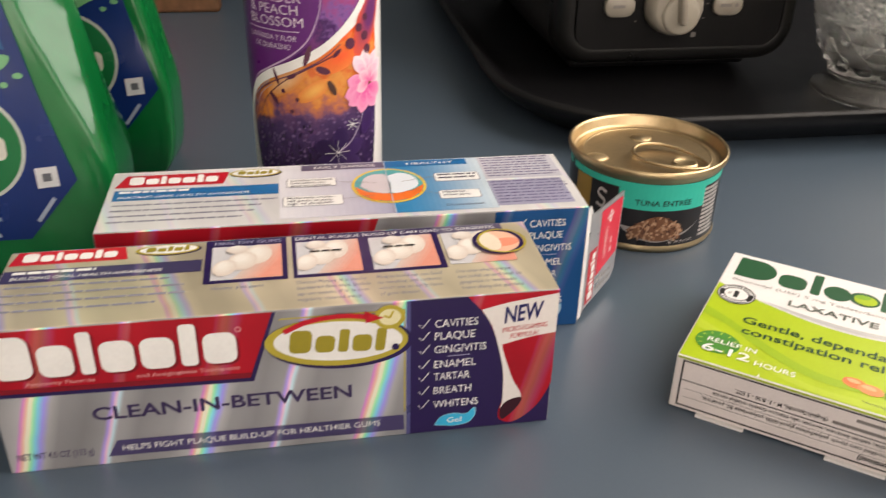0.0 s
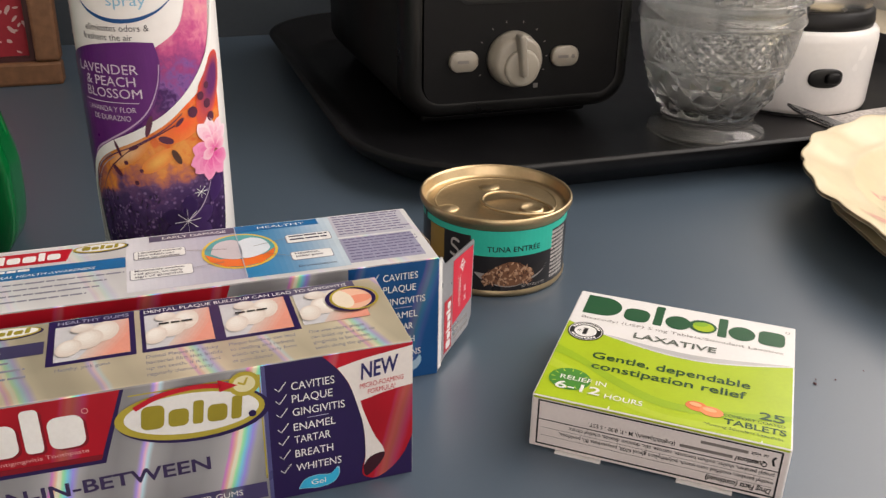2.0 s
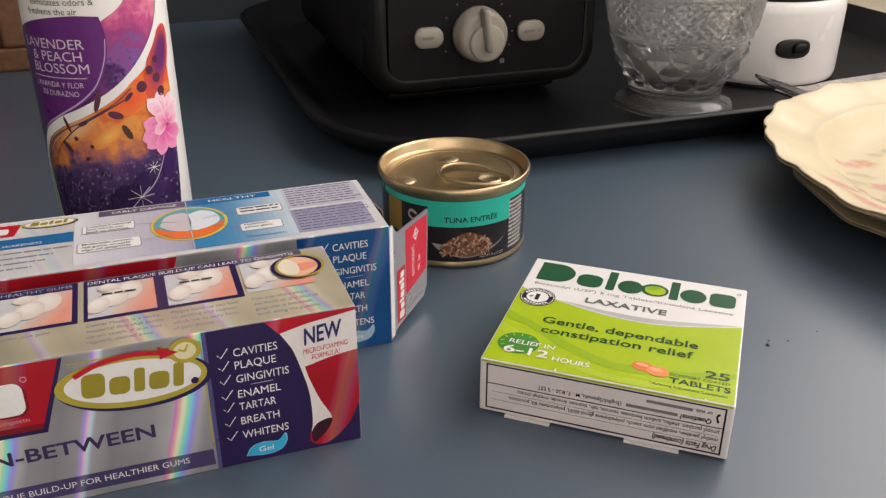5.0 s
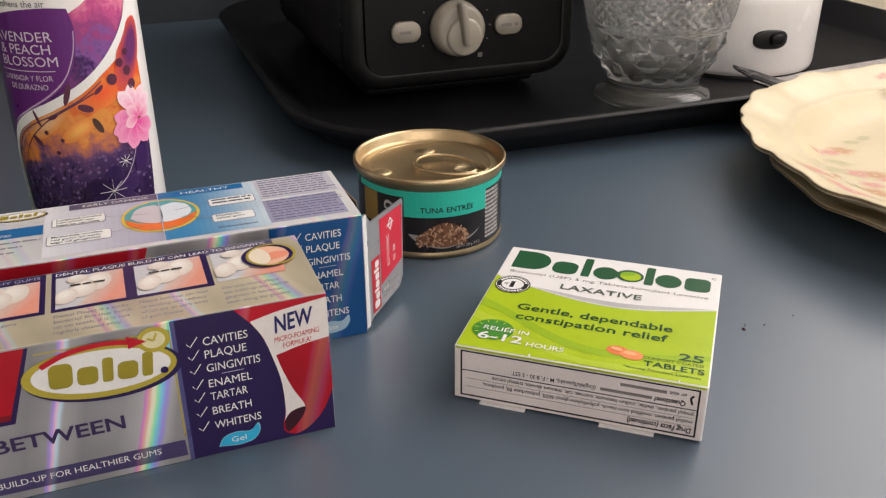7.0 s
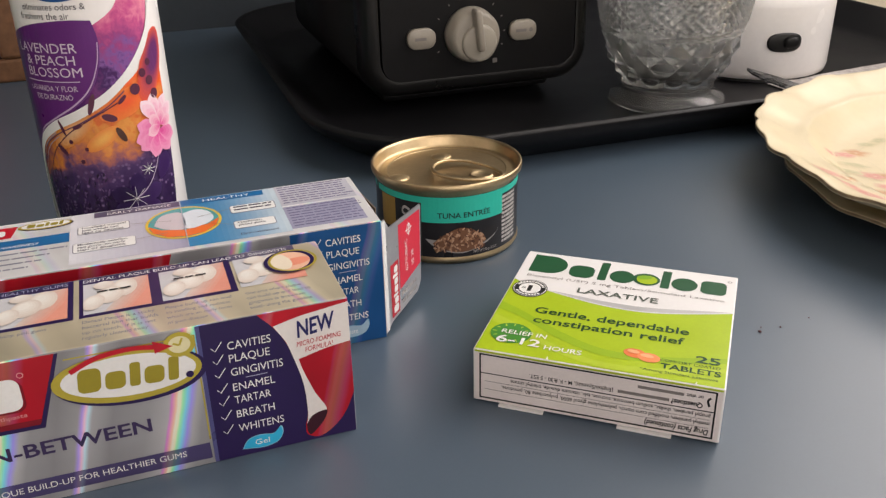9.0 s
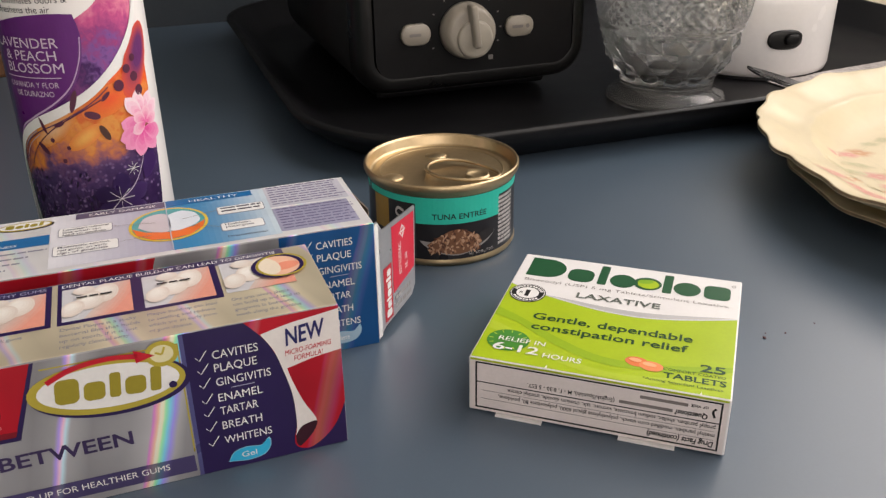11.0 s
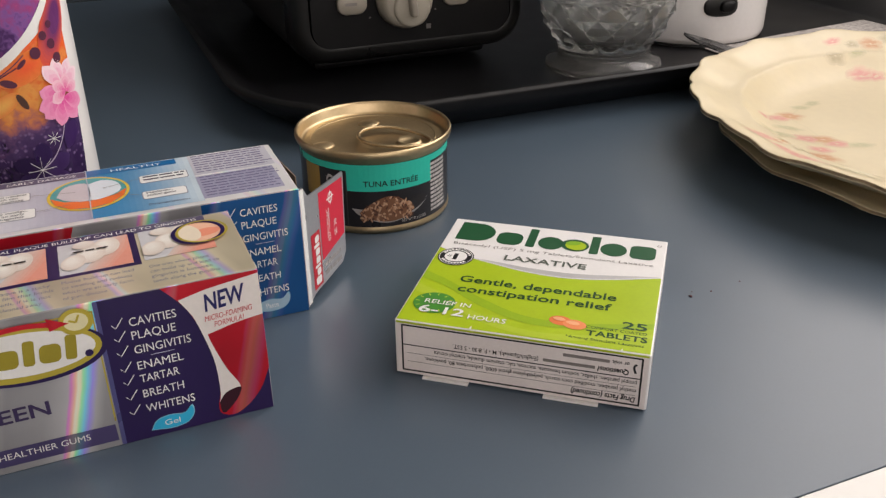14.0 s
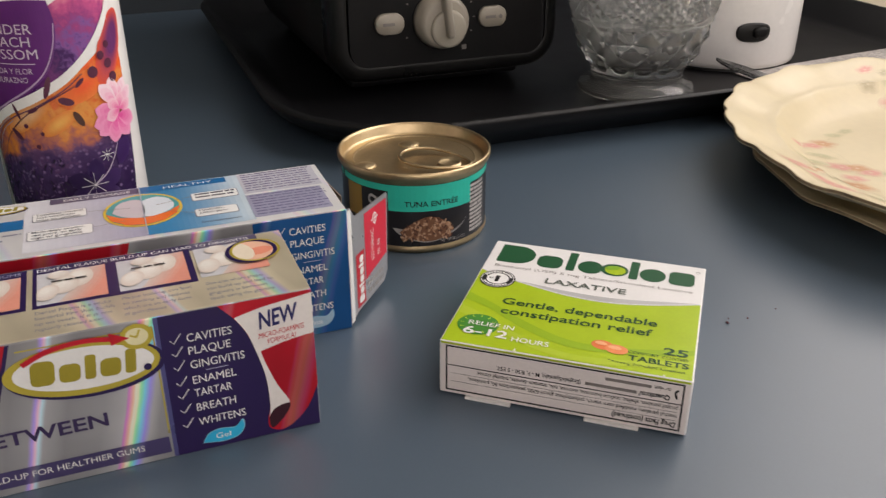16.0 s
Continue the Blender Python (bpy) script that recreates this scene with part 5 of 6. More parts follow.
        face = Printer(btn, box_face((x0, -0.0032, z0 - 0.0035), (1, 0, 0), (0, 0, 1)))
        face.put("fine_print", [rect(4.6, 5.6, 12.0, 7.4)] if x0 < 0 else [rect(3.8, 5.6, 11.0, 7.4), oval(14.2, 6.5, 1.3, 1.3, 12)], GREY_TEXT, 1)
    marks = Printer(t, box_face((kx, 0.0005, kz), (1, 0, 0), (0, 0, 1)))
    dots = [oval(23.5 * math.sin(radians(a)), 23.0 * math.cos(radians(a)), 0.5, 0.8, 8, -a) for a in (-115, -88, -62, -36, -12, 16, 42, 66, 90, 112)]
    marks.put("dial_marks", dots + [rect(15.5, -20.2, 18.6, -17.2)], ink("mark_grey", (0.16, 0.15, 0.14)), 1, "small pale dial marks")
    return t


def turned(bm, at):
    """Lays a turned shape on its side, facing -y, at a place."""
    bmesh.ops.rotate(bm, verts=bm.verts, cent=(0, 0, 0), matrix=Matrix.Rotation(radians(90), 3, "X"))
    bmesh.ops.translate(bm, verts=bm.verts, vec=at)
    return bm


# -- cut glass bowl --
def clear_glass():
    m = bpy.data.materials.new("pressed_glass")
    m.use_nodes = True
    b = m.node_tree.nodes["Principled BSDF"]
    b.inputs["Base Color"].default_value = (0.97, 0.985, 0.975, 1)
    b.inputs["Transmission Weight"].default_value = 0.915
    b.inputs["Roughness"].default_value = 0.0
    b.inputs["IOR"].default_value = 1.55
    b.inputs["Specular IOR Level"].default_value = 1.0
    return m


GLASS = clear_glass()


def glass_bowl():
    t = thing("glass_bowl", pose(0.2415, 0.2685, FLOOR), "clear pressed glass footed bowl with diamond pattern on a tray", "glass bowl")
    # bands of raised diamonds: low, high, how many round, height of one, rise
    bands = ((0.0190, 0.0465, 14, 0.0183, 0.0032), (0.0520, 0.0735, 42, 0.0062, 0.0011), (0.0895, 0.1240, 14, 0.0260, 0.0022))
    steps = 168
    def band_at(z):
        for band in bands:
            if band[0] - 1e-6 <= z <= band[1] + 1e-6:
                return band
        return None
    def cell(a, z, band):
        low, high, n, tall, rise = band
        u, v = a * n / (2 * math.pi), (z - low) / tall
        p, q = (u + v) % 1 - 0.5, (u - v) % 1 - 0.5
        return p, q
    def facets(a, r, z):
        band = band_at(z)
        if not band:
            return r
        p, q = cell(a, z, band)
        fade = min(1, (z - band[0]) / 0.0015, (band[1] - z) / 0.0015)
        return r + band[4] * (0.7 - 2 * max(abs(p), abs(q))) * max(fade, 0)
    keys = [(0.0365, 0.0), (0.0380, 0.0012), (0.0380, 0.0034), (0.0362, 0.0052), (0.0315, 0.0070), (0.0298, 0.0100), (0.0300, 0.0140), (0.0325, 0.0190), (0.0372, 0.0270), (0.0410, 0.0370), (0.0434, 0.0465), (0.0452, 0.0480), (0.0456, 0.0500), (0.0452, 0.0515), (0.0458, 0.0520), (0.0478, 0.0630), (0.0494, 0.0735), (0.0512, 0.0745), (0.0517, 0.0760), (0.0512, 0.0775), (0.0502, 0.0785), (0.0508, 0.0870), (0.0526, 0.0878), (0.0526, 0.0888), (0.0515, 0.0895), (0.0513, 0.1050), (0.0503, 0.1240), (0.0518, 0.1270), (0.0528, 0.1300)]
    def radius(z):
        for (r0, z0), (r1, z1) in zip(keys, keys[1:]):
            if z <= z1:
                return r0 + (r1 - r0) * (z - z0) / (z1 - z0)
        return keys[-1][0]
    levels = {z for r, z in keys if not band_at(z)}
    for low, high, n, tall, rise in bands:
        step = tall * n / steps
        k = 0
        while low + k * step < high:
            levels.add(low + k * step)
            k += 1
        levels.add(high)
    levels = sorted(levels)
    inner = [(0.0505, 0.1302), (0.0482, 0.1200), (0.0482, 0.0900), (0.0455, 0.0720), (0.0395, 0.0480), (0.0335, 0.0330), (0.0260, 0.0230), (0.0140, 0.0185), (0.0010, 0.0180)]
    bm = bmesh.new()
    rings = []
    for r, z in [(radius(z), z) for z in levels] + inner:
        outer = len(rings) < len(levels)
        rings.append([bm.verts.new(((facets(a, r, z) if outer else r) * math.cos(a), (facets(a, r, z) if outer else r) * math.sin(a), z)) for a in [2 * math.pi * i / steps for i in range(steps)]])
    for k, (lo, hi) in enumerate(zip(rings, rings[1:])):
        z = (lo[0].co.z + hi[0].co.z) / 2
        band = band_at(z) if k + 1 < len(levels) else None
        for i in range(steps):
            j = (i + 1) % steps
            if not band:
                f = bm.faces.new((lo[i], lo[j], hi[j], hi[i]))
                f.material_index = 0
                continue
            # the split follows the facet, so that the cut edges stay crisp
            p, q = cell(2 * math.pi * (i + 0.5) / steps, z, band)
            if abs(p) > abs(q):
                bm.faces.new((lo[i], lo[j], hi[i]))
                bm.faces.new((lo[j], hi[j], hi[i]))
            else:
                bm.faces.new((lo[i], lo[j], hi[j]))
                bm.faces.new((lo[i], hi[j], hi[i]))
    bm.faces.new(rings[0][::-1])
    bm.faces.new(rings[-1])
    bowl = part("bowl", bm, GLASS, t, "clear pressed glass with cut diamonds")
    # the plain rings, foot and inside are polished smooth; the diamonds keep their edges
    for f in bowl.data.polygons:
        f.use_smooth = len(f.vertices) == 4
    return t


# -- electric grinder --
def grinder():
    t = thing("electric_grinder", pose(0.347, 0.3235, FLOOR), "small white electric grinder with a black oval switch on a tray", "grinder")
    prof = [(0.0515, 0.0015), (0.0536, 0.0025), (0.0546, 0.0060), (0.0548, 0.0510), (0.0538, 0.0560), (0.0518, 0.0582), (0.0500, 0.0586)]
    part("base", lathe(prof, 96, caps=True), white_gloss, t, "glossy white plastic base", smooth=True)
    part("foot_ring", lathe([(0.0520, 0.0), (0.0535, 0.0004), (0.0530, 0.0022)], 80, caps=True), black_plastic, t, "black rubber foot ring")
    part("collar", lathe([(0.0495, 0.0580), (0.0500, 0.0620), (0.0490, 0.0690), (0.0470, 0.0705)], 80, caps=True), black_plastic, t, "black collar", smooth=True)
    part("steel_band", lathe([(0.0455, 0.0700), (0.0462, 0.0712), (0.0462, 0.0850), (0.0450, 0.0862)], 80, caps=True), ink("steel", (0.5, 0.48, 0.45), 0.25, 1.0), t, "brushed steel band", smooth=True)
    part("glass_lid", lathe([(0.0500, 0.0862), (0.0505, 0.0880), (0.0500, 0.120), (0.044, 0.133), (0.02, 0.139), (0.0, 0.140)][:-1] + [(0.018, 0.1365), (0.042, 0.131), (0.0475, 0.119), (0.0478, 0.0880)], 72), GLASS, t, "clear domed lid", smooth=True)
    # switch on the side that faces the room
    a = radians(-104)
    out, side, up = Vector((math.cos(a), math.sin(a), 0)), Vector((-math.sin(a), math.cos(a), 0)), Vector((0, 0, 1))
    o = oval(0, 0, 1, 1, 32)
    def ring(rx, rz, lift):
        pts = []
        for x, z in o:
            s = math.copysign(abs(x) ** 0.75, x) * rx
            k = math.copysign(abs(z) ** 0.75, z) * rz
            q = a + s / 0.0555
            pts.append(tuple(Vector((math.cos(q), math.sin(q), 0)) * (0.0547 + lift) + up * (0.0285 + k)))
        return pts
    sw = part("switch", loft([ring(0.0122, 0.0066, -0.0004), ring(0.0122, 0.0066, 0.0008), ring(0.0106, 0.0052, 0.0012)]), BLACK, t, "black oval switch", smooth=True)
    part("rocker", loft([[(Vector(p) + side * 0.0045) for p in ring(0.0054, 0.0042, 0.0010)], [(Vector(p) + side * 0.0045) for p in ring(0.0047, 0.0036, 0.0028)], [(Vector(p) + side * 0.0045) for p in ring(0.003, 0.002, 0.0034)]]), black_plastic, sw, "glossy rocker", smooth=True)
    return t


# -- plates --
def plate_surface(R, rise):
    keys = [(0.0, 0.0060), (0.088, 0.0060), (0.102, 0.0072), (0.110, 0.0118), (0.116, 0.0168), (0.1175, 0.0176), (0.120, 0.0172), (0.129, 0.0196), (0.1380, 0.0236), (0.1440, 0.0245)]
    k = R / 0.144
    return [(r * k, z * rise) for r, z in keys]


def scallop(a, R, wave):
    """How far the wavy edge reaches at an angle."""
    big = abs(math.sin(3 * a + 0.80)) ** 0.5
    small = abs(math.sin(15 * a + 0.3)) ** 0.6
    return R * (1 - wave * (0.042 - 0.020 * big - 0.022 * small))


def plate(x, y, z, R, turn, rise, decorated, wave, label):
    t = thing("plate", pose(x, y, z, 0, 0, turn), label, "plate", "stacked plates")
    keys = plate_surface(R, rise)
    def height(r):
        for (r0, z0), (r1, z1) in zip(keys, keys[1:]):
            if r <= r1:
                return z0 + (z1 - z0) * (r - r0) / (r1 - r0)
        return keys[-1][1]
    steps, bm = 180, bmesh.new()
    fr = [0.02, 0.3, 0.5, 0.61, 0.66, 0.708, 0.735, 0.764, 0.785, 0.805, 0.816, 0.833, 0.86, 0.895, 0.93, 0.958, 0.98, 0.993, 1.0]
    def reach(f, a):
        e = scallop(a, R, wave)
        base = f * R * 0.985
        return base + (f * e - base) * max(0, (f - 0.6) / 0.4)
    top, bot = [], []
    for f in fr:
        ra, rb = [], []
        for i in range(steps):
            a = 2 * math.pi * i / steps
            r = reach(f, a)
            flute = 0.0011 * math.sin(15 * a + 0.3) * max(0, (f - 0.75) / 0.25)
            h = height(min(f * R, R)) + flute
            ra.append(bm.verts.new((r * math.cos(a), r * math.sin(a), h)))
            th = (0.0042 if f < 0.95 else 0.0036 - (f - 0.95) * 0.03) * (0.6 + 0.4 * rise)
            rb.append(bm.verts.new((r * math.cos(a), r * math.sin(a), h - th)))
        top.append(ra)
        bot.append(rb)
    for rings in (top, bot):
        for a, b in zip(rings, rings[1:]):
            for i in range(steps):
                bm.faces.new((a[i], a[(i + 1) % steps], b[(i + 1) % steps], b[i]))
        bm.faces.new(rings[0])
    for i in range(steps):
        bm.faces.new((top[-1][i], top[-1][(i + 1) % steps], bot[-1][(i + 1) % steps], bot[-1][i]))
    body = part("plate_body", bm, cream_china, t, "cream glazed china with a scalloped fluted rim", smooth=True)
    part("foot_rim", lathe([(0.052, 0.0), (0.056, 0.0), (0.058, 0.0022 * rise), (0.050, 0.0022 * rise)], 72), cream_china, t, smooth=True)
    # worn darker line on the edge
    edge = bmesh.new()
    ra, rb = [], []
    for i in range(steps):
        a = 2 * math.pi * i / steps
        r, h = reach(1.0, a), keys[-1][1] + 0.0011 * math.sin(15 * a + 0.3)
        ra.append(edge.verts.new(((r + 0.0002) * math.cos(a), (r + 0.0002) * math.sin(a), h - 0.0002)))
        rb.append(edge.verts.new(((r + 0.0002) * math.cos(a), (r + 0.0002) * math.sin(a), h - 0.0014)))
    for i in range(steps):
        edge.faces.new((ra[i], ra[(i + 1) % steps], rb[(i + 1) % steps], rb[i]))
    part("edge_line", edge, WORN_GILT, t, "worn gilt edge line")
    if decorated:
        def at(px, py, lift):
            px, py = px / 1000, py / 1000
            r, a = math.hypot(px, py), math.atan2(py, px)
            flute = 0.0011 * math.sin(15 * a + 0.3) * max(0, (r / R - 0.75) / 0.25)
            top = body.ray_cast((px, py, 0.1), (0, 0, -1))
            return Vector((px, py, (top[1].z if top[0] else height(r) + flute) + 0.00005 + lift * 0.5))
        bpy.context.view_layer.update()
        pr = Printer(t, at, (2, 2))
        rnd = random.Random(21)
        cream = (0.66, 0.57, 0.38)
        def tint(c, u):
            return tuple(m + (n - m) * u for m, n in zip(cream, c))
        tints = {}
        def bloom(wx, wy, r, c, long, heading):
            """A faded printed blossom, stronger towards its heart."""
            dx, dy = (wx - x) * 1000, (wy - y) * 1000
            for k in range(7):
                u = (k + 1) / 7
                shapes = tints.setdefault((c, k), [])
                for i in range(5):
                    q = 1.2566 * i + rnd.uniform(-0.2, 0.2)
                    spread = r * 0.55 * (1.1 - 0.5 * u)
                    ox, oy = spread * long * math.cos(q), spread * math.sin(q)
                    ch, sh = math.cos(radians(heading)), math.sin(radians(heading))
                    shapes.append(oval(dx + ch * ox - sh * oy, dy + sh * ox + ch * oy, r * 0.62 * (1.08 - 0.75 * u) * long, r * 0.55 * (1.08 - 0.75 * u), 16, heading + rnd.uniform(-20, 20)))
        rose, rust, sage, taupe = (0.62, 0.22, 0.21), (0.50, 0.21, 0.08), (0.44, 0.42, 0.23), (0.40, 0.33, 0.19)
        for wx, wy, r, c, long, heading in ((0.251, 0.123, 2.6, rose, 1.6, -50), (0.266, 0.122, 5.2, rust, 1.3, -20), (0.258, 0.121, 4.0, rose, 1.5, -20), (0.208, 0.078, 5.0, rose, 1.6, -62), (0.213, 0.072, 3.4, rust, 1.3, -60), (0.257, 0.088, 5.6, rust, 1.3, -40), (0.239, 0.069, 6.0, rust, 1.3, -45), (0.251, 0.092, 5.0, rose, 1.5, -40), (0.259, 0.081, 4.6, rose, 1.4, -30), (0.246, 0.078, 4.0, rose, 1.4, -45), (0.208, 0.052, 4.6, rose, 2.2, -72), (0.206, 0.062, 3.0, rose, 2.2, -72),
                                            (0.343, 0.173, 5.0, taupe, 1.2, 0), (0.351, 0.158, 6.6, rose, 1.3, 0), (0.358, 0.154, 5.0, rose, 1.3, 10), (0.353, 0.187, 3.0, rose, 2.0, 5), (0.363, 0.181, 3.6, taupe, 1.3, 0), (0.375, 0.178, 5.6, rust, 1.4, 0), (0.389, 0.178, 5.0, taupe, 1.2, 0)):
            bloom(wx, wy, r * 1.15, c, long, heading)
        for wx, wy, long, heading in ((0.292, 0.134, 1.8, 20), (0.281, 0.131, 1.8, -10), (0.220, 0.056, 2.6, -60), (0.219, 0.071, 2.2, -40), (0.236, 0.059, 1.8, -30), (0.359, 0.172, 2.2, 5), (0.240, 0.102, 2.8, -40), (0.252, 0.108, 2.2, -40), (0.216, 0.030, 3.0, -75), (0.268, 0.075, 2.2, -20)):
            bloom(wx, wy, 3.6, sage, long, heading)
        for (c, k), shapes in tints.items():
            pr.put("flower_decal", shapes, ink("decal_%d_%d" % (int(c[1] * 100), k), tint(c, 0.05 + 0.72 * ((k + 1) / 7) ** 1.3), 0.36), 1 + 0.3 * k, "faded rose and leaf decals")
        def trail(pts):
            pr.put("flower_decal", [ribbon(smooth_line([((u - x) * 1000, (v - y) * 1000) for u, v in pts], 6), 0.4)], ink("stem_faded", tint(sage, 0.3), 0.3), 0.8)
        trail([(0.251, 0.123), (0.252, 0.108), (0.246, 0.092), (0.239, 0.069), (0.220, 0.056)])
        trail([(0.292, 0.134), (0.266, 0.122), (0.262, 0.104), (0.257, 0.088)])
    return t


WORN_GILT = mat("worn_gilt", (0.22, 0.16, 0.09), rough=0.4, grain=0.5, scale=250, blotch=0.6)


# -- table knife --
def table_knife():
    t = thing("table_knife", pose(0.2956, 0.2578, 0.0202, 0, 0, -87), "dark steel table knife lying across the rim of a tray", "knife")
    o = [(0.0, 0.0), (0.010, -0.0040), (0.025, -0.0070), (0.056, -0.0080), (0.056, 0.0040), (0.025, 0.0038), (0.010, 0.0020)]
    bm = loft([[(a, b, -0.0007) for a, b in o], [(a, b, 0.0004) for a, b in o], [(a * 0.99 + 0.0005, b * 0.7, 0.0012) for a, b in o]])
    part("blade", bm, ink("dark_steel", (0.2, 0.2, 0.21), 0.25, 1.0), t, "dull steel blade")
    part("handle", block(0.056, 0.080, -0.0062, 0.0035, -0.0008, 0.0010, 0.0004, 1), black_plastic, t, "black handle")
    return t


# -- paper doily on the tray --
def doily():
    m = mat("grey_lace_paper", (0.42, 0.39, 0.37), rough=0.8, grain=0.4, scale=420, blotch=0.25, bump=0.3)
    t = thing("paper_mat", pose(0.40, 0.262, FLOOR + 0.0004, 0, 0, 6), "mottled grey lace paper mat lying on the tray", "paper mat")
    part("mat_sheet", block(-0.075, 0.085, -0.022, 0.016, 0, 0.0010, 0.0004, 1), m, t)
    part("mat_border", block(-0.075, 0.085, -0.0235, -0.022, 0, 0.0014, 0.0004, 1), m, t)
    return t


# -- picture frame --
def picture_frame():
    t = thing("picture_frame", pose(-0.1645, 0.506, 0, -6, 0, -1), "brown wooden picture frame with red flourish print, leaning back", "picture frame")
    wood = mat("brown_frame_wood", (0.20, 0.095, 0.045), rough=0.5, grain=0.25, scale=160, blotch=0.2, bump=0.3)
    W0, H0, b, dep = 0.26, 0.21, 0.0175, 0.022
    def rail(x0, x1, z0, z1):
        return block(x0, x1, 0, dep, z0, z1, 0.0025, 2)
    part("rail", rail(-W0, 0, 0, b), wood, t)
    part("rail", rail(-W0, 0, H0 - b, H0), wood, t)
    part("rail", rail(-b, 0, b, H0 - b), wood, t)
    part("rail", rail(-W0, -W0 + b, b, H0 - b), wood, t)
    inner = mat("dark_frame_slip", (0.07, 0.02, 0.02), rough=0.5, grain=0.2, scale=200, blotch=0.2)
    part("slip", block(-W0 + b, -b, 0.006, 0.010, b, b + 0.004), inner, t)
    part("slip", block(-b - 0.004, -b, 0.006, 0.010, b + 0.004, H0 - b), inner, t)
    part("picture", block(-W0 + b, -b, 0.011, 0.014, b, H0 - b), mat("red_print_paper", (0.36, 0.02, 0.035), rough=0.7, grain=0.06, scale=300, blotch=0.1), t, "red paper with pale flourishes")
    p = Printer(t, box_face((-W0, 0.0108, 0), (1, 0, 0), (0, 0, 1)))
    rnd = random.Random(5)
    curls = []
    for i in range(7):
        for k in range(6):
            cx, cy = 28 + i * 33 + (k % 2) * 15, 28 + k * 29
            turn, flip = rnd.uniform(0, 360), rnd.choice((-1, 1))
            line = []
            for s in range(15):
                u = s / 14
                a = radians(turn + flip * u * 420)
                r = 2.0 + 9.5 * u
                line.append((cx + r * math.cos(a), cy + r * math.sin(a)))
            curls.append(ribbon(line, 2.0, True))
            for s in range(5):
                a = radians(turn + s * 72)
                curls.append(oval(cx + 13.5 * math.cos(a), cy + 13.0 * math.sin(a), 3.6, 1.5, 10, turn + s * 72 + 50))
    for i in range(260):
        cx, cy, turn = rnd.uniform(22, 238), rnd.uniform(22, 188), rnd.uniform(0, 360)
        curls.append(oval(cx, cy, rnd.uniform(1.6, 3.6), rnd.uniform(0.7, 1.4), 10, turn))
    inside = [s for s in curls if all(19 < a < 241 and 19 < b < 191 for a, b in s)]
    p.put("flourish", inside, ink("flourish_pale", (0.62, 0.42, 0.40)), 1, "pale printed flourishes")
    return t


# -- refill pouches --
def pouch(x, y, turn, seed, half, shift, flare, label):
    """A stand-up pouch: flat front, a folded facet down each side, flat seals, rounded base."""
    t = thing("refill_pouch", pose(x, y, 0, 0, 0, turn), label, "refill pouch", "refill pouches")
    H = 0.185
    def wide(z):
        return half + 0.0022 - 0.19 * max(z - 0.040, 0) - 0.007 * math.exp(-z / 0.008)
    def bulge(s, z):
        """Depth in front of the seal plane, s across from -1 to 1."""
        body = 0.030 * max(1 - z / H, 0.0) ** 0.9 * (1 - 0.30 * math.exp(-z / 0.02)) + 0.001
        w, at_x = wide(z), abs(s) * wide(z)
        up = max(z - 0.046, 0)
        c2 = w - 0.0030
        c1 = min(c2 - 0.0012, w - 0.0045 - 0.21 * up * flare)
        edge = max(0.94 * body - 1.0 * (c2 - c1), 0.2 * body)
        if at_x <= c1:
            depth = body * (1.0 - 0.06 * (at_x / c1) ** 2)
        elif at_x <= c2:
            depth = 0.94 * body + (edge - 0.94 * body) * (at_x - c1) / (c2 - c1)
        else:
            depth = edge * max(0.0, (w - at_x) / (w - c2)) ** 1.2
        q = s * 0.08 + seed
        crease = 0.0006 * noise.noise((q * 60, z * 38, seed)) + 0.0014 * noise.noise((q * 22 + z * 30, z * 12, seed + 3))
        return depth + crease * (0.5 if at_x < c1 - 0.004 else 1.0) + (0.0007 * noise.noise((q * 140 + z * 60, z * 70, seed + 7)) if c1 < at_x < c2 else 0.0)
    nx, nz = 150, 110
    bm = bmesh.new()
    front, back = [], []
    for j in range(nz + 1):
        z = H * j / nz
        rf, rb = [], []
        for i in range(nx + 1):
            s = -1 + 2 * i / nx
            px = s * wide(z)
            d = bulge(s, z)
            rf.append(bm.verts.new((px, -d, z)))
            rb.append(bm.verts.new((px, d * 0.9 + 0.0004, z)))
        front.append(rf)
        back.append(rb)
    for g in (front, back):
        for j in range(nz):
            for i in range(nx):
                bm.faces.new((g[j][i], g[j][i + 1], g[j + 1][i + 1], g[j + 1][i]))
    for j in range(nz):
        for i in (0, nx):
            bm.faces.new((front[j][i], front[j + 1][i], back[j + 1][i], back[j][i]))
    for j in (0, nz):
        for i in range(nx):
            bm.faces.new((front[j][i], front[j][i + 1], back[j][i + 1], back[j][i]))
    part("film", bm, POUCH_FILM, t, "glossy crumpled green film", smooth=True)
    def at(a, b, lift):
        a, z = a + shift, max((b + shift * 0.3) / 1000, 0)
        s = max(-1, min(1, (a / 1000) / wide(z)))
        return Vector((a / 1000, -bulge(s, z) - 0.0006 - lift * 2, z))
    p = Printer(t, at, (2, 2))
    blue = ink("pouch_blue", (0.004, 0.024, 0.15), 0.25)
    mid = ink("pouch_mid_blue", (0.010, 0.09, 0.25), 0.25)
    p.put("label_field", [[(-53, 42), (-32, 17), (35.5, 17), (55.5, 40), (47, 70), (42, 92), (36, 118), (30, 150), (-36, 150), (-41, 94)]], blue, 1, "deep blue printed field")
    p.put("label_field", [[(-34, 92), (38, 88), (34, 104), (-33, 108)], [(-32, 116), (33, 108), (30, 122), (-30, 128)]], mid, 2)
    p.put("badge", [oval(18, 54, 21.5, 21.0, 44)], ink("badge_pale", (0.5, 0.55, 0.5), 0.25), 3, "round green badge with a pale rim")
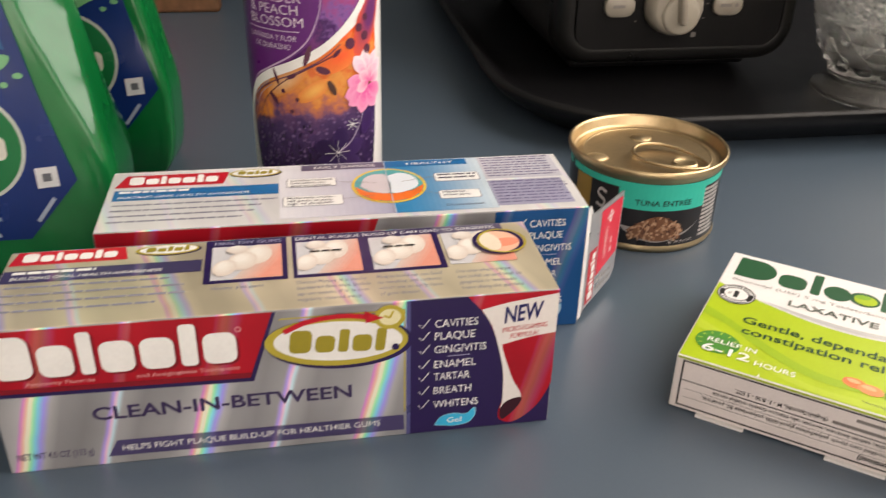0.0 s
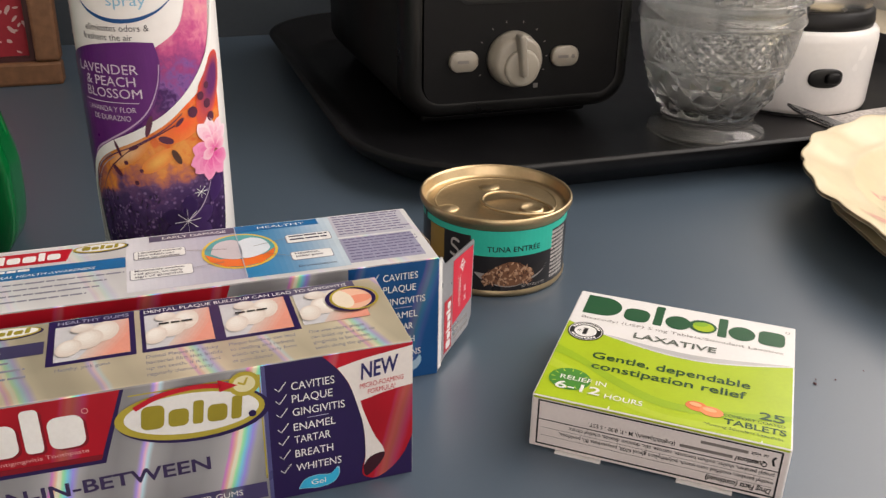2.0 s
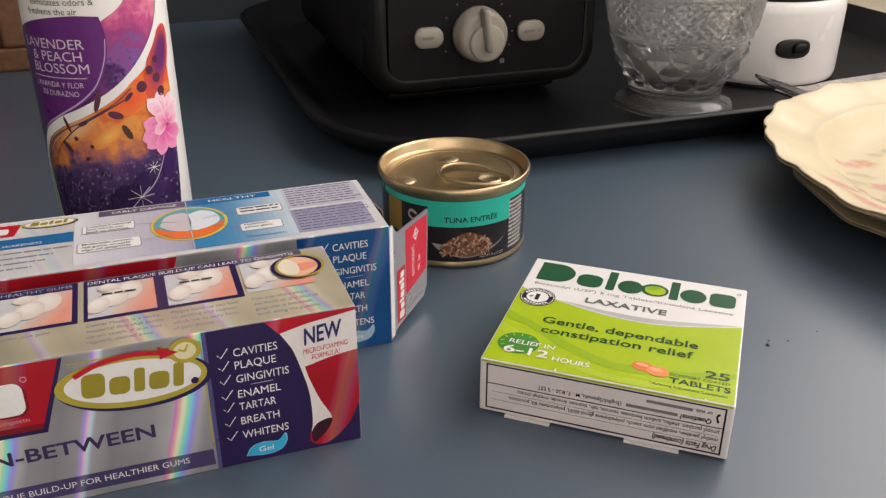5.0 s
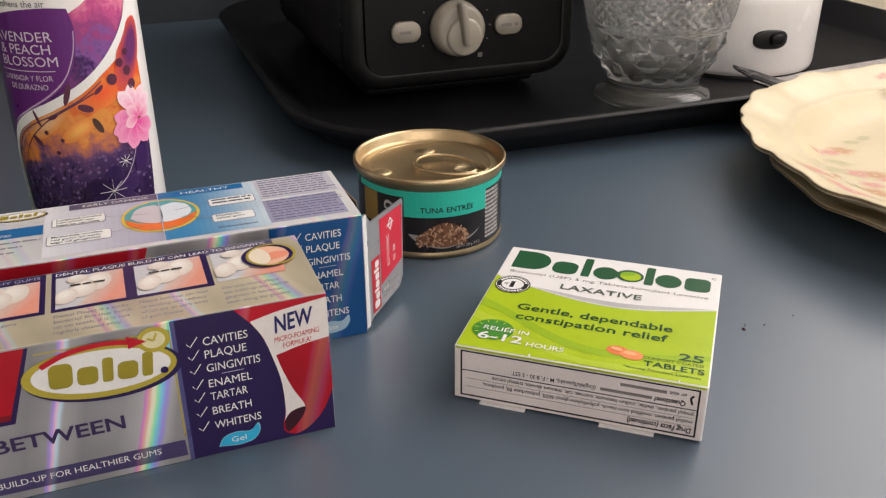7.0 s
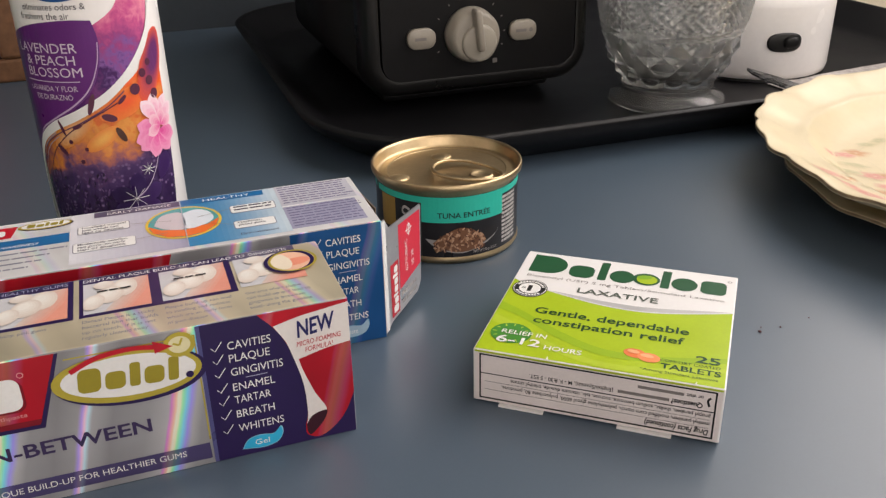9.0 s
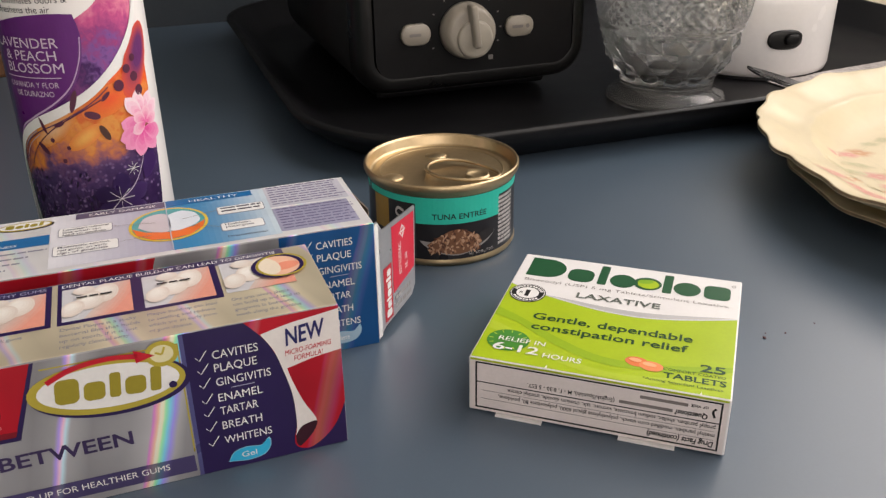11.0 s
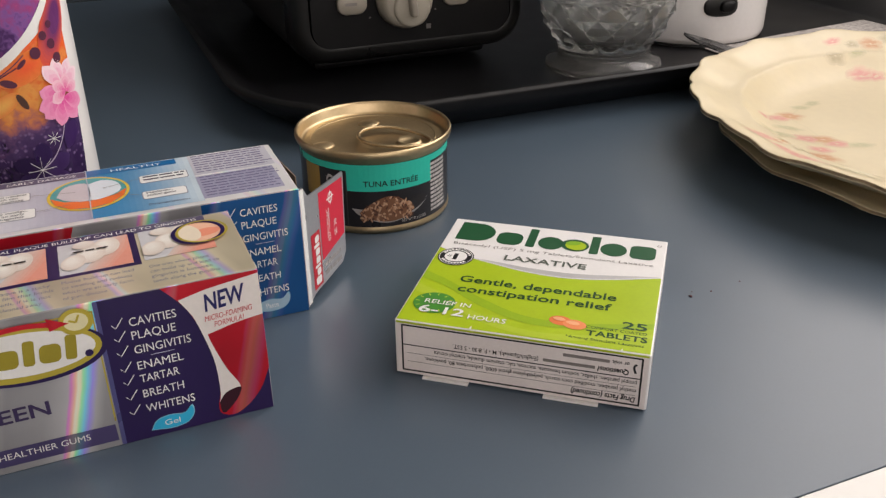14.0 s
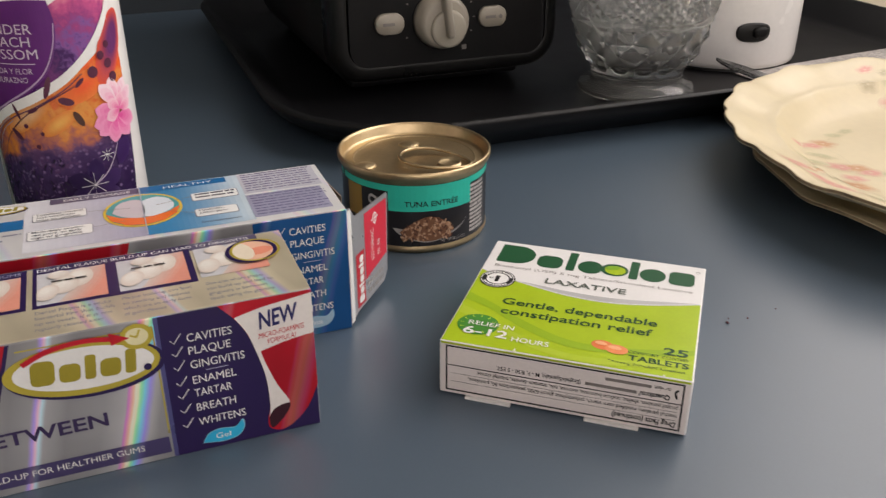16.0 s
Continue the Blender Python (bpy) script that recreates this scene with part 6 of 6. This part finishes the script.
    p.put("badge", [oval(18, 54, 20.2, 19.7, 44)], ink("badge_green", (0.008, 0.16, 0.05), 0.25), 4)
    p.put("brand_mark", word_shapes(0, 33, 49, 61, [0.95, 0.95, 0.4, 0.95], (0, 2)), ink("badge_white", (0.62, 0.62, 0.55), 0.25), 5, "pale word-like shapes")
    p.put("splash", [smooth_line([(14, 76), (22, 81), (32, 86), (39, 86), (37, 82), (30, 79), (24, 76), (18, 74), (14, 76)], 4)[:-1], oval(41, 79, 1.8, 1.1, 10), oval(36, 76, 1.4, 1.1, 10)], ink("splash_green", (0.16, 0.42, 0.20), 0.25), 5, "pale green splash")
    p.put("code_patch", [[(41.5, 37.6), (49.3, 38.2), (49.0, 46.0), (41.2, 45.4)]], ink("patch_white", (0.66, 0.68, 0.70), 0.3), 5, "plain white patch")
    p.put("code_patch", [[(43.8, 40.2), (47.0, 40.4), (46.8, 43.5), (43.6, 43.3)]], ink("patch_grey", (0.12, 0.13, 0.15), 0.3), 6)
    p.put("fine_print", [ribbon([(39.5, 24.5), (46.5, 33.5)], 1.5)], ink("patch_text", (0.35, 0.42, 0.55), 0.3), 5)
    p.put("fine_print", bars(-30, 28, 27, 3, 3.4, 1.5, 3, 0.1), ink("patch_text", (0.35, 0.42, 0.55), 0.3), 5)
    return t


POUCH_FILM = mat("green_pouch_film", (0.002, 0.15, 0.035), rough=0.17, grain=0.06, scale=90, blotch=0.2, bump=0.1, coat=0.5)


# -- crumbs on the counter --
def crumb(x, y, r, seed):
    rnd = random.Random(seed)
    bm = bmesh.new()
    bmesh.ops.create_icosphere(bm, subdivisions=1, radius=r)
    for v in bm.verts:
        v.co = Vector((v.co.x * rnd.uniform(0.7, 1.9), v.co.y * rnd.uniform(0.5, 1.1), v.co.z * 0.45 + r * 0.42))
    ob = new("crumb", finish("crumb", bm, CRUMB))
    ob.matrix_world = pose(x, y, 0, 0, 0, rnd.uniform(0, 180))
    tagged(ob, "tiny dark red crumb lying on the counter", "crumb", "crumbs")


CRUMB = ink("crumb_dark", (0.06, 0.012, 0.016), 0.7)

def folded_towel():
    t = thing("folded_towel", pose(0.560, 0.44, 0), "cream folded towel lying beside a black tray", "towel")
    cloth = mat("cream_cotton", (0.70, 0.62, 0.48), rough=0.9, grain=0.08, scale=500, blotch=0.06, bump=0.5)
    for i in range(2):
        part("fold", block(-0.036, 0.064, -0.16, 0.14 - 0.004 * i, 0.009 * i, 0.009 * i + 0.0088, 0.003, 3), cloth, t, smooth=True)


tray()
folded_towel()
toaster()
glass_bowl()
grinder()
plate(0.334, 0.0560, 0.0, 0.1325, 40, 0.60, False, 0.35, "cream scalloped china plate under another plate")
plate(0.3290, 0.0620, 0.0042, 0.1405, 0, 1.0, True, 1.0, "cream scalloped china plate with faded pink rose sprays")
table_knife()
doily()
picture_frame()
pouch(-0.2495, 0.134, 0, 1.3, 0.0695, 0, 1.0, "green and blue refill pouch standing behind a toothpaste carton")
pouch(-0.2420, 0.222, 0, 4.1, 0.0735, 13, 0.1, "green and blue refill pouch standing on the counter behind another")
for i, (a, b, r) in enumerate(((0.1162, 0.0021, 0.0007), (0.1254, 0.0021, 0.00055), (0.140, 0.004, 0.0004), (0.1185, 0.0045, 0.0004))):
    crumb(a, b, r, i)
